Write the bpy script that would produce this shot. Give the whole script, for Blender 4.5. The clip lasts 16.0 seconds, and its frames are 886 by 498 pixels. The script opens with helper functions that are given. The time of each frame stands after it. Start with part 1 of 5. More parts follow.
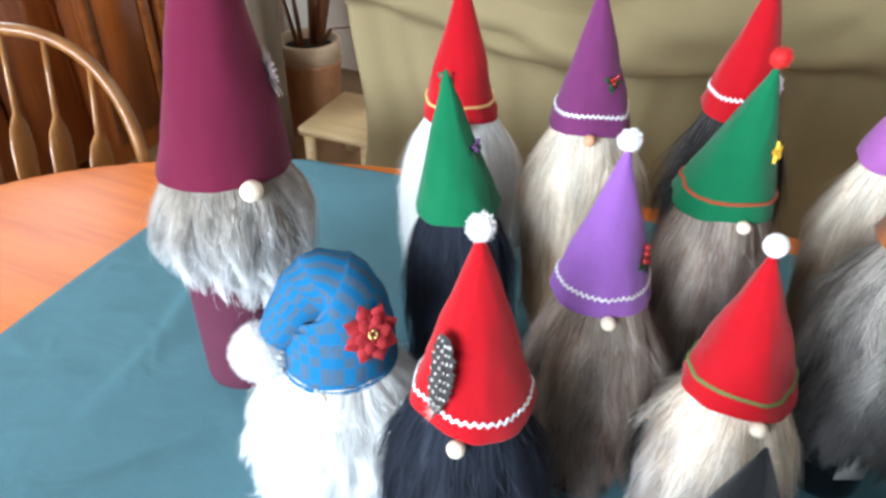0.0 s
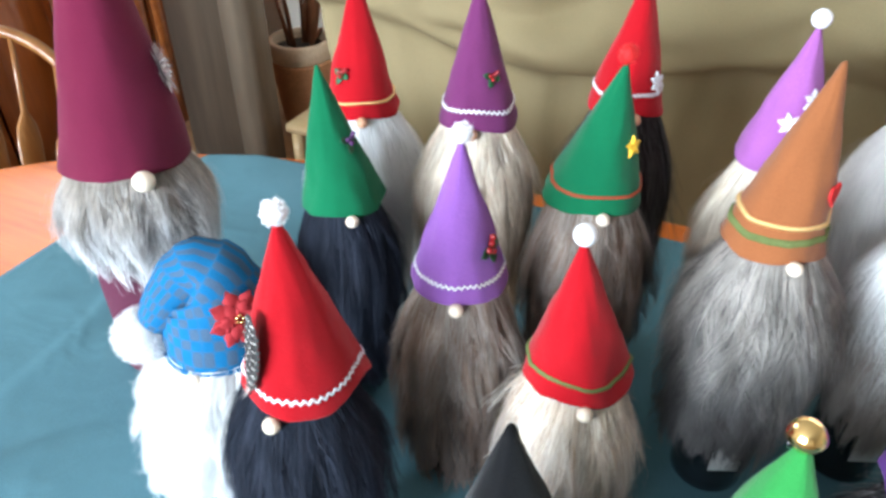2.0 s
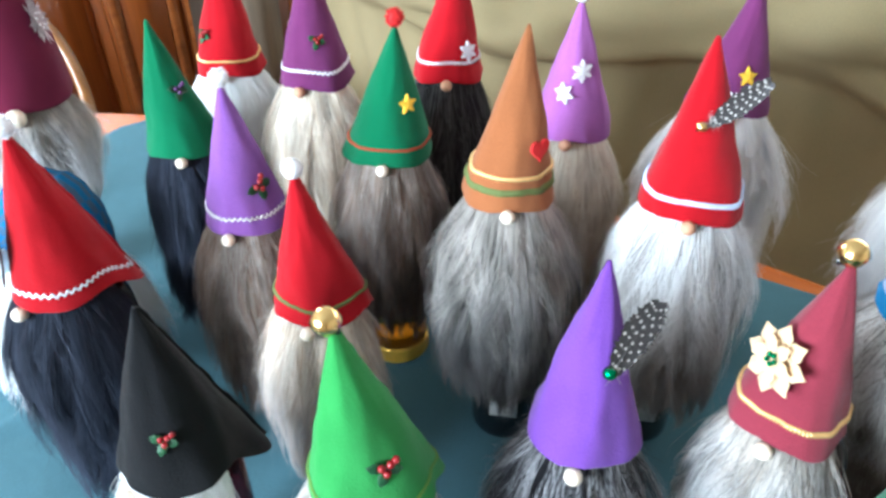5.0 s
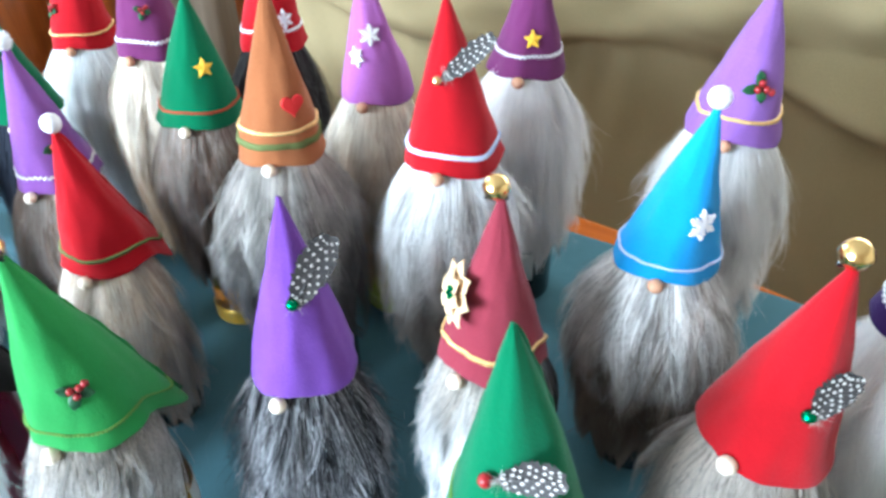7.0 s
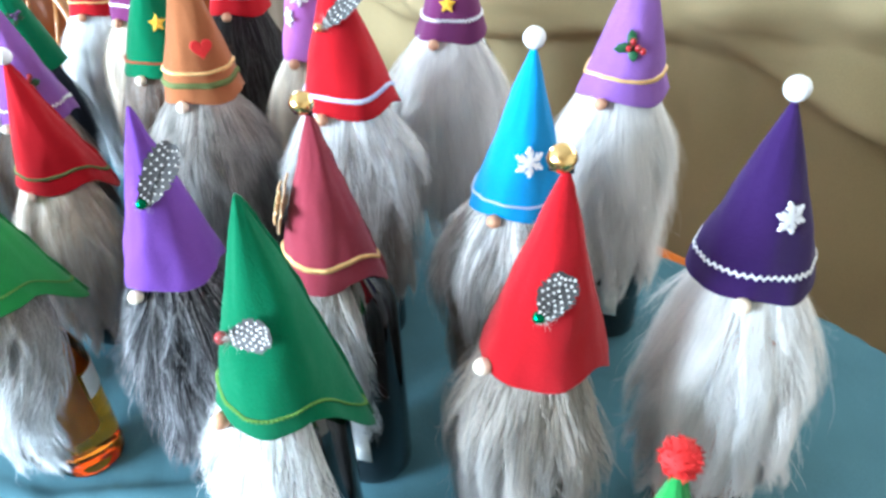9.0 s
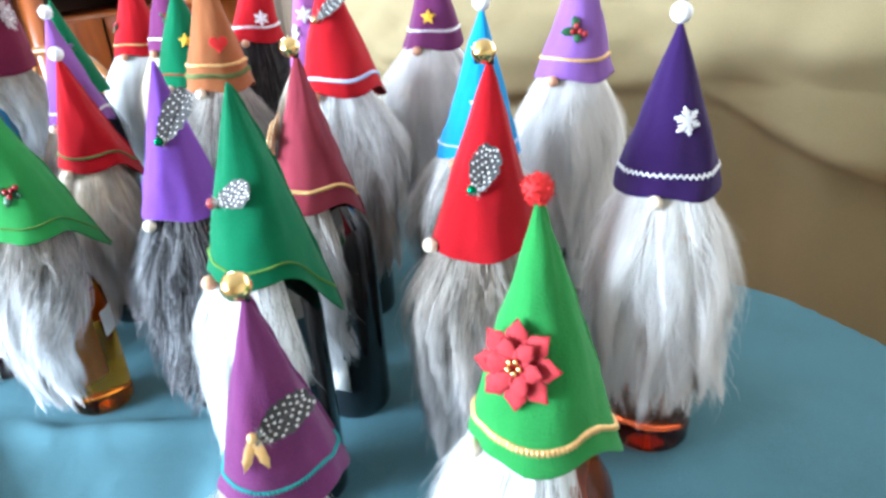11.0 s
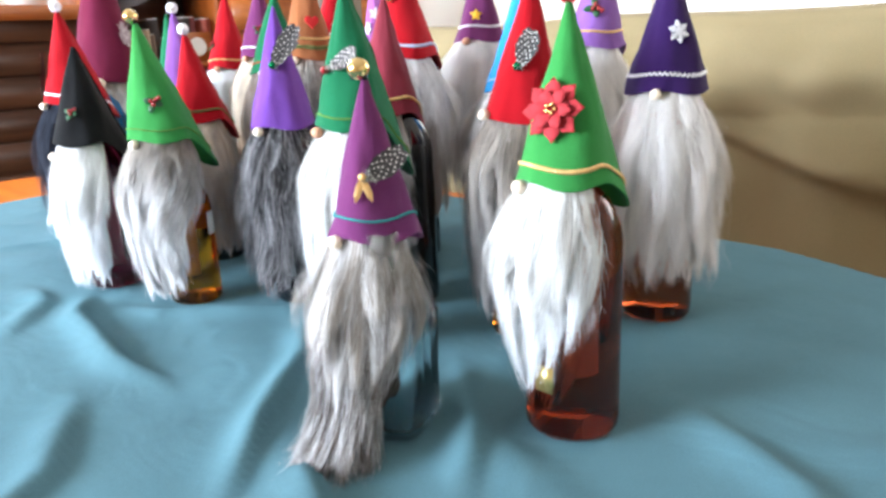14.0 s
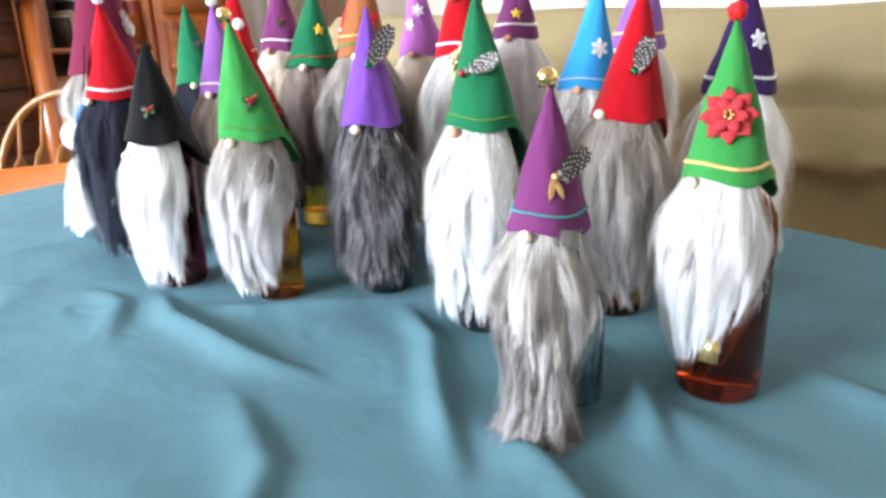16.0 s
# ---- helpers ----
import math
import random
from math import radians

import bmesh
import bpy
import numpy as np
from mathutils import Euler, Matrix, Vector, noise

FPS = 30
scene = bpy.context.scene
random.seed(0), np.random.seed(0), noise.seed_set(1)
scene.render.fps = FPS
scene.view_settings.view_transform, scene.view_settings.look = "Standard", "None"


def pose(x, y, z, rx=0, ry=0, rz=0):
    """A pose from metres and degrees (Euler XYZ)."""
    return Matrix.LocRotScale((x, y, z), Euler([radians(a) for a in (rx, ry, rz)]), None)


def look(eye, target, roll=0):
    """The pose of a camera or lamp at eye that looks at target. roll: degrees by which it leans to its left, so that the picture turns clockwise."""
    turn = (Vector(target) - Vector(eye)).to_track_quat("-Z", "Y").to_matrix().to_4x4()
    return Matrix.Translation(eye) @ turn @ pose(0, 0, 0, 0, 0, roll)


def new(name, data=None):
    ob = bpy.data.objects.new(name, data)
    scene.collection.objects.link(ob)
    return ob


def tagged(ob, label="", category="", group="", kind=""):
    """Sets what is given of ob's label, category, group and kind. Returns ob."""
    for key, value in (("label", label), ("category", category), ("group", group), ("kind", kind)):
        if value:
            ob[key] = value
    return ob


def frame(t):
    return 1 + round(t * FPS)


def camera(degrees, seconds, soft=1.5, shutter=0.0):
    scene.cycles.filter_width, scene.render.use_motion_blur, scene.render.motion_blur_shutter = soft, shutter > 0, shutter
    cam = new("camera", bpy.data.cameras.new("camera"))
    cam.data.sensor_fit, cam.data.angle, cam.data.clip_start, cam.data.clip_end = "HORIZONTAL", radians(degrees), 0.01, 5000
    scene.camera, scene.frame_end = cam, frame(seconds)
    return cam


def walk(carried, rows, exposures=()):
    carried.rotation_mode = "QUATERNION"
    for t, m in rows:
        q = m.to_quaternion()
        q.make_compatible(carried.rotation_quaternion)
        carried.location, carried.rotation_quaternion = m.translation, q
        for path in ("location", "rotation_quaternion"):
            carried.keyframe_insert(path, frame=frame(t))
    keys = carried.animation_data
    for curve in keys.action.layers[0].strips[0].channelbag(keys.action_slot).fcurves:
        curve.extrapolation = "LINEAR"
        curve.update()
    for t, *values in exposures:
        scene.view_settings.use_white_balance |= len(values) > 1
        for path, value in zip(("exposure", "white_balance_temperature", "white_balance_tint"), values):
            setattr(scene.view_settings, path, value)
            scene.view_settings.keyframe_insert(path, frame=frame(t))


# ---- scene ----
cam = camera(63.2, 16.0, soft=2.9, shutter=0.3)
METRES, EYE, TILT, LEAN, TURN = 1.75, 1.406, -36.1, -0.5, 0.0
ROWS = [
    (0.0, 0.0, 0.0, 0.0, 0.0, 0.0, -0.0),
    (0.5, 0.0285, -0.0053, 0.0015, 2.01, 0.14, -1.26),
    (1.0, 0.0541, -0.0095, 0.001, 4.12, -0.15, -2.56),
    (1.5, 0.0675, -0.0097, -0.0038, 3.43, 0.11, -2.1),
    (2.0, 0.0826, -0.0109, -0.0051, 1.88, 0.0, -0.61),
    (2.5, 0.1216, -0.0195, -0.0092, 4.1, -0.1, -3.84),
    (3.0, 0.1604, -0.0231, -0.0164, 5.65, -0.52, -4.35),
    (5.5, 0.2731, -0.0398, -0.029, 7.89, -0.63, -4.42),
    (6.0, 0.313, -0.0416, -0.0323, 8.75, -0.94, -4.19),
    (6.5, 0.343, -0.0421, -0.0346, 7.98, -0.61, -4.19),
    (7.0, 0.3725, -0.0377, -0.039, 8.16, -1.05, -4.29),
    (7.5, 0.3984, -0.0356, -0.0466, 8.1, -0.01, -3.76),
    (8.0, 0.4074, -0.051, -0.0508, 8.07, -0.37, -3.88),
    (8.5, 0.461, -0.0457, -0.0572, 12.26, -0.61, -7.52),
    (9.0, 0.5008, -0.0407, -0.0688, 16.26, -0.48, -8.19),
    (11.5, 0.5802, -0.085, -0.1923, 19.14, 11.2, -8.63),
    (12.0, 0.6059, -0.0964, -0.2243, 21.05, 13.61, -10.33),
    (12.5, 0.6175, -0.1112, -0.2564, 23.17, 14.56, -11.47),
    (13.0, 0.6184, -0.1121, -0.2787, 24.63, 15.21, -11.62),
    (13.5, 0.6079, -0.1139, -0.3045, 22.65, 17.15, -11.03),
    (14.0, 0.5896, -0.1306, -0.3251, 19.85, 17.51, -10.38),
    (14.5, 0.5633, -0.1384, -0.3346, 17.31, 16.89, -9.38),
    (15.0, 0.53, -0.1532, -0.336, 14.68, 17.62, -8.97),
    (15.5, 0.4958, -0.1743, -0.3413, 13.49, 16.93, -7.83),
    (16.0, 0.4554, -0.2028, -0.351, 12.01, 17.22, -6.06),
]
walk(cam, [(t, pose(0, 0, EYE, TILT, LEAN, TURN) @ pose(METRES * x, METRES * y, METRES * z, 90 + pitch, roll, yaw)) for t, x, y, z, yaw, pitch, roll in ROWS], exposures=[(0, -0.40, 6050, 8), (3, -0.14, 5850, 7), (6, 0.12, 5600, 4), (9, 0.52, 5450, 3), (12, 0.56, 5700, 9), (16, 0.10, 6350, 14)])

# ---- world, light, exposure ----
world = bpy.data.worlds.new("sky")
scene.world = world
world.use_nodes = True
wn = world.node_tree.nodes
sky = wn.new("ShaderNodeTexSky")
sky.sky_type, sky.sun_disc = "NISHITA", False
sky.sun_elevation, sky.sun_rotation = radians(42), radians(150)
world.node_tree.links.new(sky.outputs[0], wn["Background"].inputs[0])
wn["Background"].inputs[1].default_value = 0.12
scene.view_settings.exposure = 0.15

AX = math.atan2(-0.39, 0.92)          # the room and the table lie turned by this angle
CU, SU = math.cos(AX), math.sin(AX)


def uv(u, v, z=0.0):
    """A place from room coordinates: u along the back wall, v towards it."""
    return Vector((u * CU - v * SU, u * SU + v * CU, z))


ROOM = Matrix.Rotation(AX, 4, "Z")


def area_lamp(name, at, to, sx, sy, watts, color, spread=180):
    data = bpy.data.lights.new(name, "AREA")
    data.shape, data.size, data.size_y, data.energy, data.color = "RECTANGLE", sx, sy, watts, color
    data.spread = radians(spread)
    ob = new(name, data)
    ob.matrix_world = look(at, to)
    return tagged(ob, "daylight falling through the window opening", "daylight", kind="structure")


area_lamp("window_light_front", uv(-1.12, -2.72, 1.76), uv(-0.5, 0.5, 0.85), 2.3, 1.05, 205, (0.86, 0.94, 1.0), 120)
area_lamp("window_light_left", uv(-2.72, 1.6, 1.86), uv(-0.2, 0.6, 0.8), 1.0, 0.7, 46, (0.86, 0.94, 1.0))
area_lamp("window_light_back", uv(1.0, 3.12, 1.75), uv(0.3, 0.5, 0.8), 2.0, 1.2, 30, (1.0, 0.95, 0.86))

# ---- materials ----
MATS = {}


def shader(name, color, rough=0.7, metal=0.0, vary=0.12, scale=30.0, fine=300.0, bump=0.15, bump_scale=None, dist=0.001, coord="Object", **extra):
    """A surface with colour variation at two scales and a fine relief."""
    if name in MATS:
        return MATS[name]
    m = bpy.data.materials.new(name)
    m.use_nodes = True
    n, l = m.node_tree.nodes, m.node_tree.links
    b = n["Principled BSDF"]
    b.inputs["Roughness"].default_value, b.inputs["Metallic"].default_value = rough, metal
    for key, value in extra.items():
        b.inputs[key.replace("_", " ")].default_value = value
    tc = n.new("ShaderNodeTexCoord")
    big, small = n.new("ShaderNodeTexNoise"), n.new("ShaderNodeTexNoise")
    big.inputs["Scale"].default_value, small.inputs["Scale"].default_value = scale, fine
    big.inputs["Detail"].default_value = 4
    mix = n.new("ShaderNodeMath")
    mix.operation = "ADD"
    for t in (big, small):
        l.new(tc.outputs[coord], t.inputs["Vector"])
    l.new(big.outputs[0], mix.inputs[0])
    l.new(small.outputs[0], mix.inputs[1])
    ramp = n.new("ShaderNodeMapRange")
    ramp.inputs[1].default_value, ramp.inputs[2].default_value = 0.6, 1.4
    ramp.inputs[3].default_value, ramp.inputs[4].default_value = 1 - vary, 1 + vary
    l.new(mix.outputs[0], ramp.inputs[0])
    hue = n.new("ShaderNodeHueSaturation")
    hue.inputs["Color"].default_value = (*color, 1)
    l.new(ramp.outputs[0], hue.inputs["Value"])
    l.new(hue.outputs[0], b.inputs["Base Color"])
    if bump:
        bp = n.new("ShaderNodeBump")
        bp.inputs["Strength"].default_value, bp.inputs["Distance"].default_value = bump, dist
        l.new(small.outputs[0], bp.inputs["Height"])
        l.new(bp.outputs[0], b.inputs["Normal"])
    MATS[name] = m
    return m


def felt(name, color):
    return shader("felt_" + name, tuple(0.84 * c for c in color), 0.92, vary=0.13, scale=25, fine=700, bump=0.6, dist=0.0009, Specular_IOR_Level=0.08, Sheen_Weight=0.12, Sheen_Roughness=0.5)


def wood(name, light, dark, rough=0.35, scale=6.0, axis=0, coat=0.3):
    """Wood with long grain along one axis."""
    if name in MATS:
        return MATS[name]
    m = bpy.data.materials.new(name)
    m.use_nodes = True
    n, l = m.node_tree.nodes, m.node_tree.links
    b = n["Principled BSDF"]
    b.inputs["Roughness"].default_value = rough
    b.inputs["Coat Weight"].default_value = coat
    b.inputs["Coat Roughness"].default_value = 0.15
    tc, mp = n.new("ShaderNodeTexCoord"), n.new("ShaderNodeMapping")
    s = [scale * 6] * 3
    s[axis] = scale * 0.45
    mp.inputs["Scale"].default_value = s
    l.new(tc.outputs["Object"], mp.inputs["Vector"])
    a, c = n.new("ShaderNodeTexNoise"), n.new("ShaderNodeTexNoise")
    a.inputs["Scale"].default_value, a.inputs["Detail"].default_value, a.inputs["Distortion"].default_value = 1.0, 6, 0.6
    c.inputs["Scale"].default_value, c.inputs["Detail"].default_value = 6.0, 3
    for t in (a, c):
        l.new(mp.outputs[0], t.inputs["Vector"])
    add = n.new("ShaderNodeMath")
    add.operation = "MULTIPLY_ADD"
    add.inputs[1].default_value = 0.35
    l.new(c.outputs[0], add.inputs[0])
    l.new(a.outputs[0], add.inputs[2])
    r = n.new("ShaderNodeValToRGB")
    r.color_ramp.elements[0].position, r.color_ramp.elements[1].position = 0.5, 0.85
    r.color_ramp.elements[0].color, r.color_ramp.elements[1].color = (*dark, 1), (*light, 1)
    l.new(add.outputs[0], r.inputs[0])
    l.new(r.outputs[0], b.inputs["Base Color"])
    bp = n.new("ShaderNodeBump")
    bp.inputs["Strength"].default_value, bp.inputs["Distance"].default_value = 0.12, 0.001
    l.new(add.outputs[0], bp.inputs["Height"])
    l.new(bp.outputs[0], b.inputs["Normal"])
    MATS[name] = m
    return m


def fur(name, top, low, streak, amount=0.35, where=0.55, spread=0.35, tip=None, tips=0.0, patch=0.22):
    """Faux fur: pigment runs from top to low down the pile (UV y); some tufts (UV x) take a streak colour, and each hair may change towards its tip (Lock x)."""
    key = "fur_" + name
    if key in MATS:
        return MATS[key]
    m = bpy.data.materials.new(key)
    m.use_nodes = True
    n, l = m.node_tree.nodes, m.node_tree.links
    b = n["Principled BSDF"]
    b.inputs["Roughness"].default_value = 0.6
    b.inputs["Specular IOR Level"].default_value = 0.14 if top[0] > 0.1 else 0.06
    uvn, sep = n.new("ShaderNodeUVMap"), n.new("ShaderNodeSeparateXYZ")
    uvn.uv_map = "UVMap"
    l.new(uvn.outputs[0], sep.inputs[0])
    tc, ns = n.new("ShaderNodeTexCoord"), n.new("ShaderNodeTexNoise")
    ns.inputs["Scale"].default_value = 30
    l.new(tc.outputs["Object"], ns.inputs["Vector"])

    def calc(op, a, b2, c=None):
        node = n.new("ShaderNodeMath")
        node.operation = op
        for k, v in enumerate((a, b2, c)):
            if v is None:
                continue
            if isinstance(v, (int, float)):
                node.inputs[k].default_value = v
            else:
                l.new(v, node.inputs[k])
        return node.outputs[0]

    pos = calc("MULTIPLY_ADD", ns.outputs[0], 0.5, sep.outputs[1])
    pos = calc("MULTIPLY_ADD", sep.outputs[0], 0.3, pos)
    mr = n.new("ShaderNodeMapRange")
    mr.inputs[1].default_value, mr.inputs[2].default_value = where + 0.40 - spread / 2, where + 0.40 + spread / 2
    l.new(pos, mr.inputs[0])
    mx, mx2 = n.new("ShaderNodeMix"), n.new("ShaderNodeMix")
    mx.data_type = mx2.data_type = "RGBA"
    mx.inputs[6].default_value, mx.inputs[7].default_value = (*top, 1), (*low, 1)
    l.new(mr.outputs[0], mx.inputs[0])
    fr = calc("FRACT", calc("MULTIPLY", sep.outputs[0], 5.3), 0.0)
    st = n.new("ShaderNodeMapRange")
    st.inputs[1].default_value, st.inputs[2].default_value, st.inputs[3].default_value, st.inputs[4].default_value = amount - 0.08, amount + 0.08, 0.85, 0.0
    l.new(fr, st.inputs[0])
    mx2.inputs[7].default_value = (*streak, 1)
    l.new(st.outputs[0], mx2.inputs[0])
    l.new(mx.outputs[2], mx2.inputs[6])
    lk, ls, mx3 = n.new("ShaderNodeUVMap"), n.new("ShaderNodeSeparateXYZ"), n.new("ShaderNodeMix")
    lk.uv_map, mx3.data_type = "Lock", "RGBA"
    l.new(lk.outputs[0], ls.inputs[0])
    ends = n.new("ShaderNodeMapRange")
    ends.inputs[1].default_value, ends.inputs[2].default_value, ends.inputs[4].default_value = 0.2, 0.75, tips
    l.new(ls.outputs[0], ends.inputs[0])
    l.new(ends.outputs[0], mx3.inputs[0])
    l.new(mx2.outputs[2], mx3.inputs[6])
    mx3.inputs[7].default_value = (*(tip or low), 1)
    # broad patches of paler and darker pile, and a little change from hair to hair
    mp, pn, hs = n.new("ShaderNodeMapping"), n.new("ShaderNodeTexNoise"), n.new("ShaderNodeHueSaturation")
    mp.inputs["Scale"].default_value = (38, 38, 11)
    pn.inputs["Scale"].default_value, pn.inputs["Detail"].default_value = 1.0, 2.0
    l.new(tc.outputs["Object"], mp.inputs["Vector"])
    l.new(mp.outputs[0], pn.inputs["Vector"])
    both = calc("MULTIPLY_ADD", ls.outputs[1], 0.12, pn.outputs[0])
    val = n.new("ShaderNodeMapRange")
    val.inputs[1].default_value, val.inputs[2].default_value = 0.40, 0.72
    val.inputs[3].default_value, val.inputs[4].default_value = 1 - patch, 1 + patch * 0.8
    l.new(both, val.inputs[0])
    l.new(val.outputs[0], hs.inputs["Value"])
    l.new(mx3.outputs[2], hs.inputs["Color"])
    l.new(hs.outputs[0], b.inputs["Base Color"])
    # thin hairs let part of the light through
    thin, mixed = n.new("ShaderNodeBsdfTranslucent"), n.new("ShaderNodeMixShader")
    l.new(hs.outputs[0], thin.inputs["Color"])
    mixed.inputs[0].default_value = 0.18
    l.new(b.outputs[0], mixed.inputs[1])
    l.new(thin.outputs[0], mixed.inputs[2])
    l.new(mixed.outputs[0], n["Material Output"].inputs["Surface"])
    MATS[key] = m
    return m


def glass(name, color, rough=0.02, trans=1.0):
    if name in MATS:
        return MATS[name]
    m = shader(name, color, rough, vary=0.03, bump=0)
    b = m.node_tree.nodes["Principled BSDF"]
    b.inputs["Transmission Weight"].default_value, b.inputs["IOR"].default_value = trans, 1.4
    return m


M_CLOTH = shader("teal_cotton", (0.086, 0.184, 0.222), 0.9, vary=0.17, scale=9, fine=700, bump=0.25, dist=0.0006, Specular_IOR_Level=0.2)
cn_ = M_CLOTH.node_tree.nodes
cl_ = M_CLOTH.node_tree.links
wr, wb, wt = cn_.new("ShaderNodeTexNoise"), cn_.new("ShaderNodeBump"), cn_.new("ShaderNodeTexCoord")
wr.inputs["Scale"].default_value, wr.inputs["Detail"].default_value, wr.inputs["Distortion"].default_value = 7.0, 3.0, 1.4
wb.inputs["Strength"].default_value, wb.inputs["Distance"].default_value = 0.30, 0.010
w2, w2b = cn_.new("ShaderNodeTexNoise"), cn_.new("ShaderNodeBump")
w2.noise_type = "RIDGED_MULTIFRACTAL"
w2.inputs["Scale"].default_value, w2.inputs["Detail"].default_value, w2.inputs["Distortion"].default_value = 13.0, 2.5, 1.0
w2b.inputs["Strength"].default_value, w2b.inputs["Distance"].default_value = 0.38, 0.005
cl_.new(wt.outputs["Object"], w2.inputs["Vector"])
cl_.new(w2.outputs[0], w2b.inputs["Height"])
cl_.new(w2b.outputs[0], wb.inputs["Normal"])
cl_.new(wt.outputs["Object"], wr.inputs["Vector"])
cl_.new(wr.outputs[0], wb.inputs["Height"])
cl_.new(wb.outputs[0], next(x for x in cn_ if x.type == "BUMP" and x not in (wb, w2b)).inputs["Normal"])
M_DRAPE = shader("khaki_sheet", (0.285, 0.224, 0.116), 0.9, vary=0.16, scale=3, fine=500, bump=0.2, dist=0.001)
M_TABLE = wood("honey_oak_table", (0.66, 0.175, 0.02), (0.50, 0.115, 0.012), 0.30, 3.0, 0, 0.0)
M_TABLE.node_tree.nodes["Principled BSDF"].inputs["Specular IOR Level"].default_value = 0.10
M_CHAIR = wood("golden_oak", (0.35, 0.150, 0.038), (0.24, 0.092, 0.021), 0.35, 5.0, 2, 0.4)
M_CAB = wood("reddish_oak", (0.40, 0.105, 0.018), (0.27, 0.066, 0.011), 0.32, 4.0, 2, 0.4)
M_CABH = wood("reddish_oak_rail", (0.46, 0.145, 0.033), (0.29, 0.078, 0.016), 0.32, 4.0, 1, 0.4)
M_DARK = wood("dark_walnut", (0.10, 0.045, 0.025), (0.05, 0.022, 0.013), 0.45, 4.0, 1, 0.1)
M_POST = wood("weathered_brown", (0.115, 0.082, 0.055), (0.08, 0.056, 0.038), 0.6, 4.0, 2, 0.0)
M_TRIMW = wood("taupe_casing", (0.22, 0.17, 0.12), (0.17, 0.125, 0.085), 0.55, 4.0, 2, 0.0)
M_PINE = wood("pale_pine", (0.66, 0.48, 0.26), (0.52, 0.35, 0.16), 0.5, 4.0, 0, 0.1)
M_WALL = shader("cream_plaster", (0.78, 0.72, 0.62), 0.9, vary=0.04, scale=4, fine=200, bump=0.1)
M_WHITE = shader("white_paint", (0.8, 0.79, 0.76), 0.6, vary=0.03, scale=6, fine=200, bump=0.05)
M_FLOOR = wood("floor_boards", (0.33, 0.20, 0.10), (0.22, 0.12, 0.06), 0.4, 3.0, 0, 0.2)
M_TERRA = shader("terracotta", (0.46, 0.22, 0.10), 0.85, vary=0.22, scale=14, fine=90, bump=0.3)
M_TERRARIM = shader("limed_terracotta", (0.62, 0.47, 0.32), 0.85, vary=0.15, scale=20, fine=90, bump=0.3)
M_SOIL = shader("potting_soil", (0.035, 0.024, 0.017), 0.95, vary=0.4, scale=60, fine=300, bump=0.6, dist=0.004)
M_STEM = shader("plant_stem", (0.20, 0.075, 0.03), 0.6, vary=0.2, scale=30, bump=0.1)
M_NOSE = shader("birch_bead", (0.86, 0.73, 0.58), 0.45, vary=0.06, scale=60, fine=400, bump=0.05)
M_NOSE2 = shader("pink_bead", (0.62, 0.33, 0.20), 0.5, vary=0.06, scale=60, fine=400, bump=0.05)
M_SILVER = shader("silver_braid", (0.82, 0.81, 0.84), 0.38, 0.35, vary=0.2, scale=200, fine=900, bump=0.4)
M_FROST = shader("frosted_tinsel", (0.42, 0.36, 0.38), 0.5, 0.3, vary=0.3, scale=90, fine=400, bump=0.2)
M_GOLD = shader("gold_braid", (0.78, 0.50, 0.20), 0.38, 0.5, vary=0.2, scale=200, fine=900, bump=0.4)
M_BRASS = shader("gold_bell", (0.85, 0.60, 0.25), 0.18, 1.0, vary=0.06, scale=40, fine=500, bump=0.03)
M_FOIL = shader("gold_foil_ring", (0.90, 0.52, 0.07), 0.28, 0.55, vary=0.1, scale=60)
M_LIMEFOIL = shader("lime_foil_ring", (0.55, 0.62, 0.10), 0.25, 0.3, vary=0.1, scale=60)
M_GREENTRIM = shader("green_braid", (0.12, 0.15, 0.04), 0.8, vary=0.15, scale=200, fine=900)
M_REDTRIM = shader("red_braid", (0.33, 0.06, 0.02), 0.8, vary=0.15, scale=200, fine=900)
M_BLUETRIM = shader("pale_blue_braid", (0.52, 0.60, 0.82), 0.6, vary=0.15, scale=200, fine=900)
M_TEALTRIM = shader("teal_braid", (0.02, 0.24, 0.25), 0.7, vary=0.15, scale=200, fine=900)
M_STITCH = shader("olive_stitch", (0.10, 0.22, 0.03), 0.8, vary=0.15, scale=200, fine=900)
M_YELLOW = shader("yellow_felt_star", (0.85, 0.50, 0.03), 0.7, vary=0.06)
M_SNOW = shader("white_snowflake", (0.85, 0.84, 0.88), 0.5, vary=0.04)
M_RED = shader("red_berry", (0.29, 0.010, 0.014), 0.3, vary=0.08)
M_HEART = shader("red_felt_heart", (0.60, 0.015, 0.015), 0.8, vary=0.08)
M_LEAF = shader("holly_leaf", (0.015, 0.085, 0.03), 0.45, vary=0.25, scale=80)
M_POINS = shader("poinsettia_red", (0.42, 0.022, 0.03), 0.8, vary=0.25, scale=60, fine=700)
M_CREAMFL = shader("burlap_petal", (0.70, 0.50, 0.30), 0.9, vary=0.15, scale=120, fine=900)
M_FEATH = shader("guinea_feather", (0.035, 0.03, 0.03), 0.6, vary=0.3, scale=90)
M_DOT = shader("feather_spot", (0.52, 0.49, 0.46), 0.7, vary=0.05)
M_PURPLEBERRY = shader("purple_berry", (0.09, 0.03, 0.12), 0.3, vary=0.1)
M_GREENBELL = shader("green_bell", (0.0, 0.16, 0.06), 0.2, 0.8, vary=0.05)
M_LABEL = shader("paper_label", (0.72, 0.70, 0.66), 0.7, vary=0.05, scale=30)
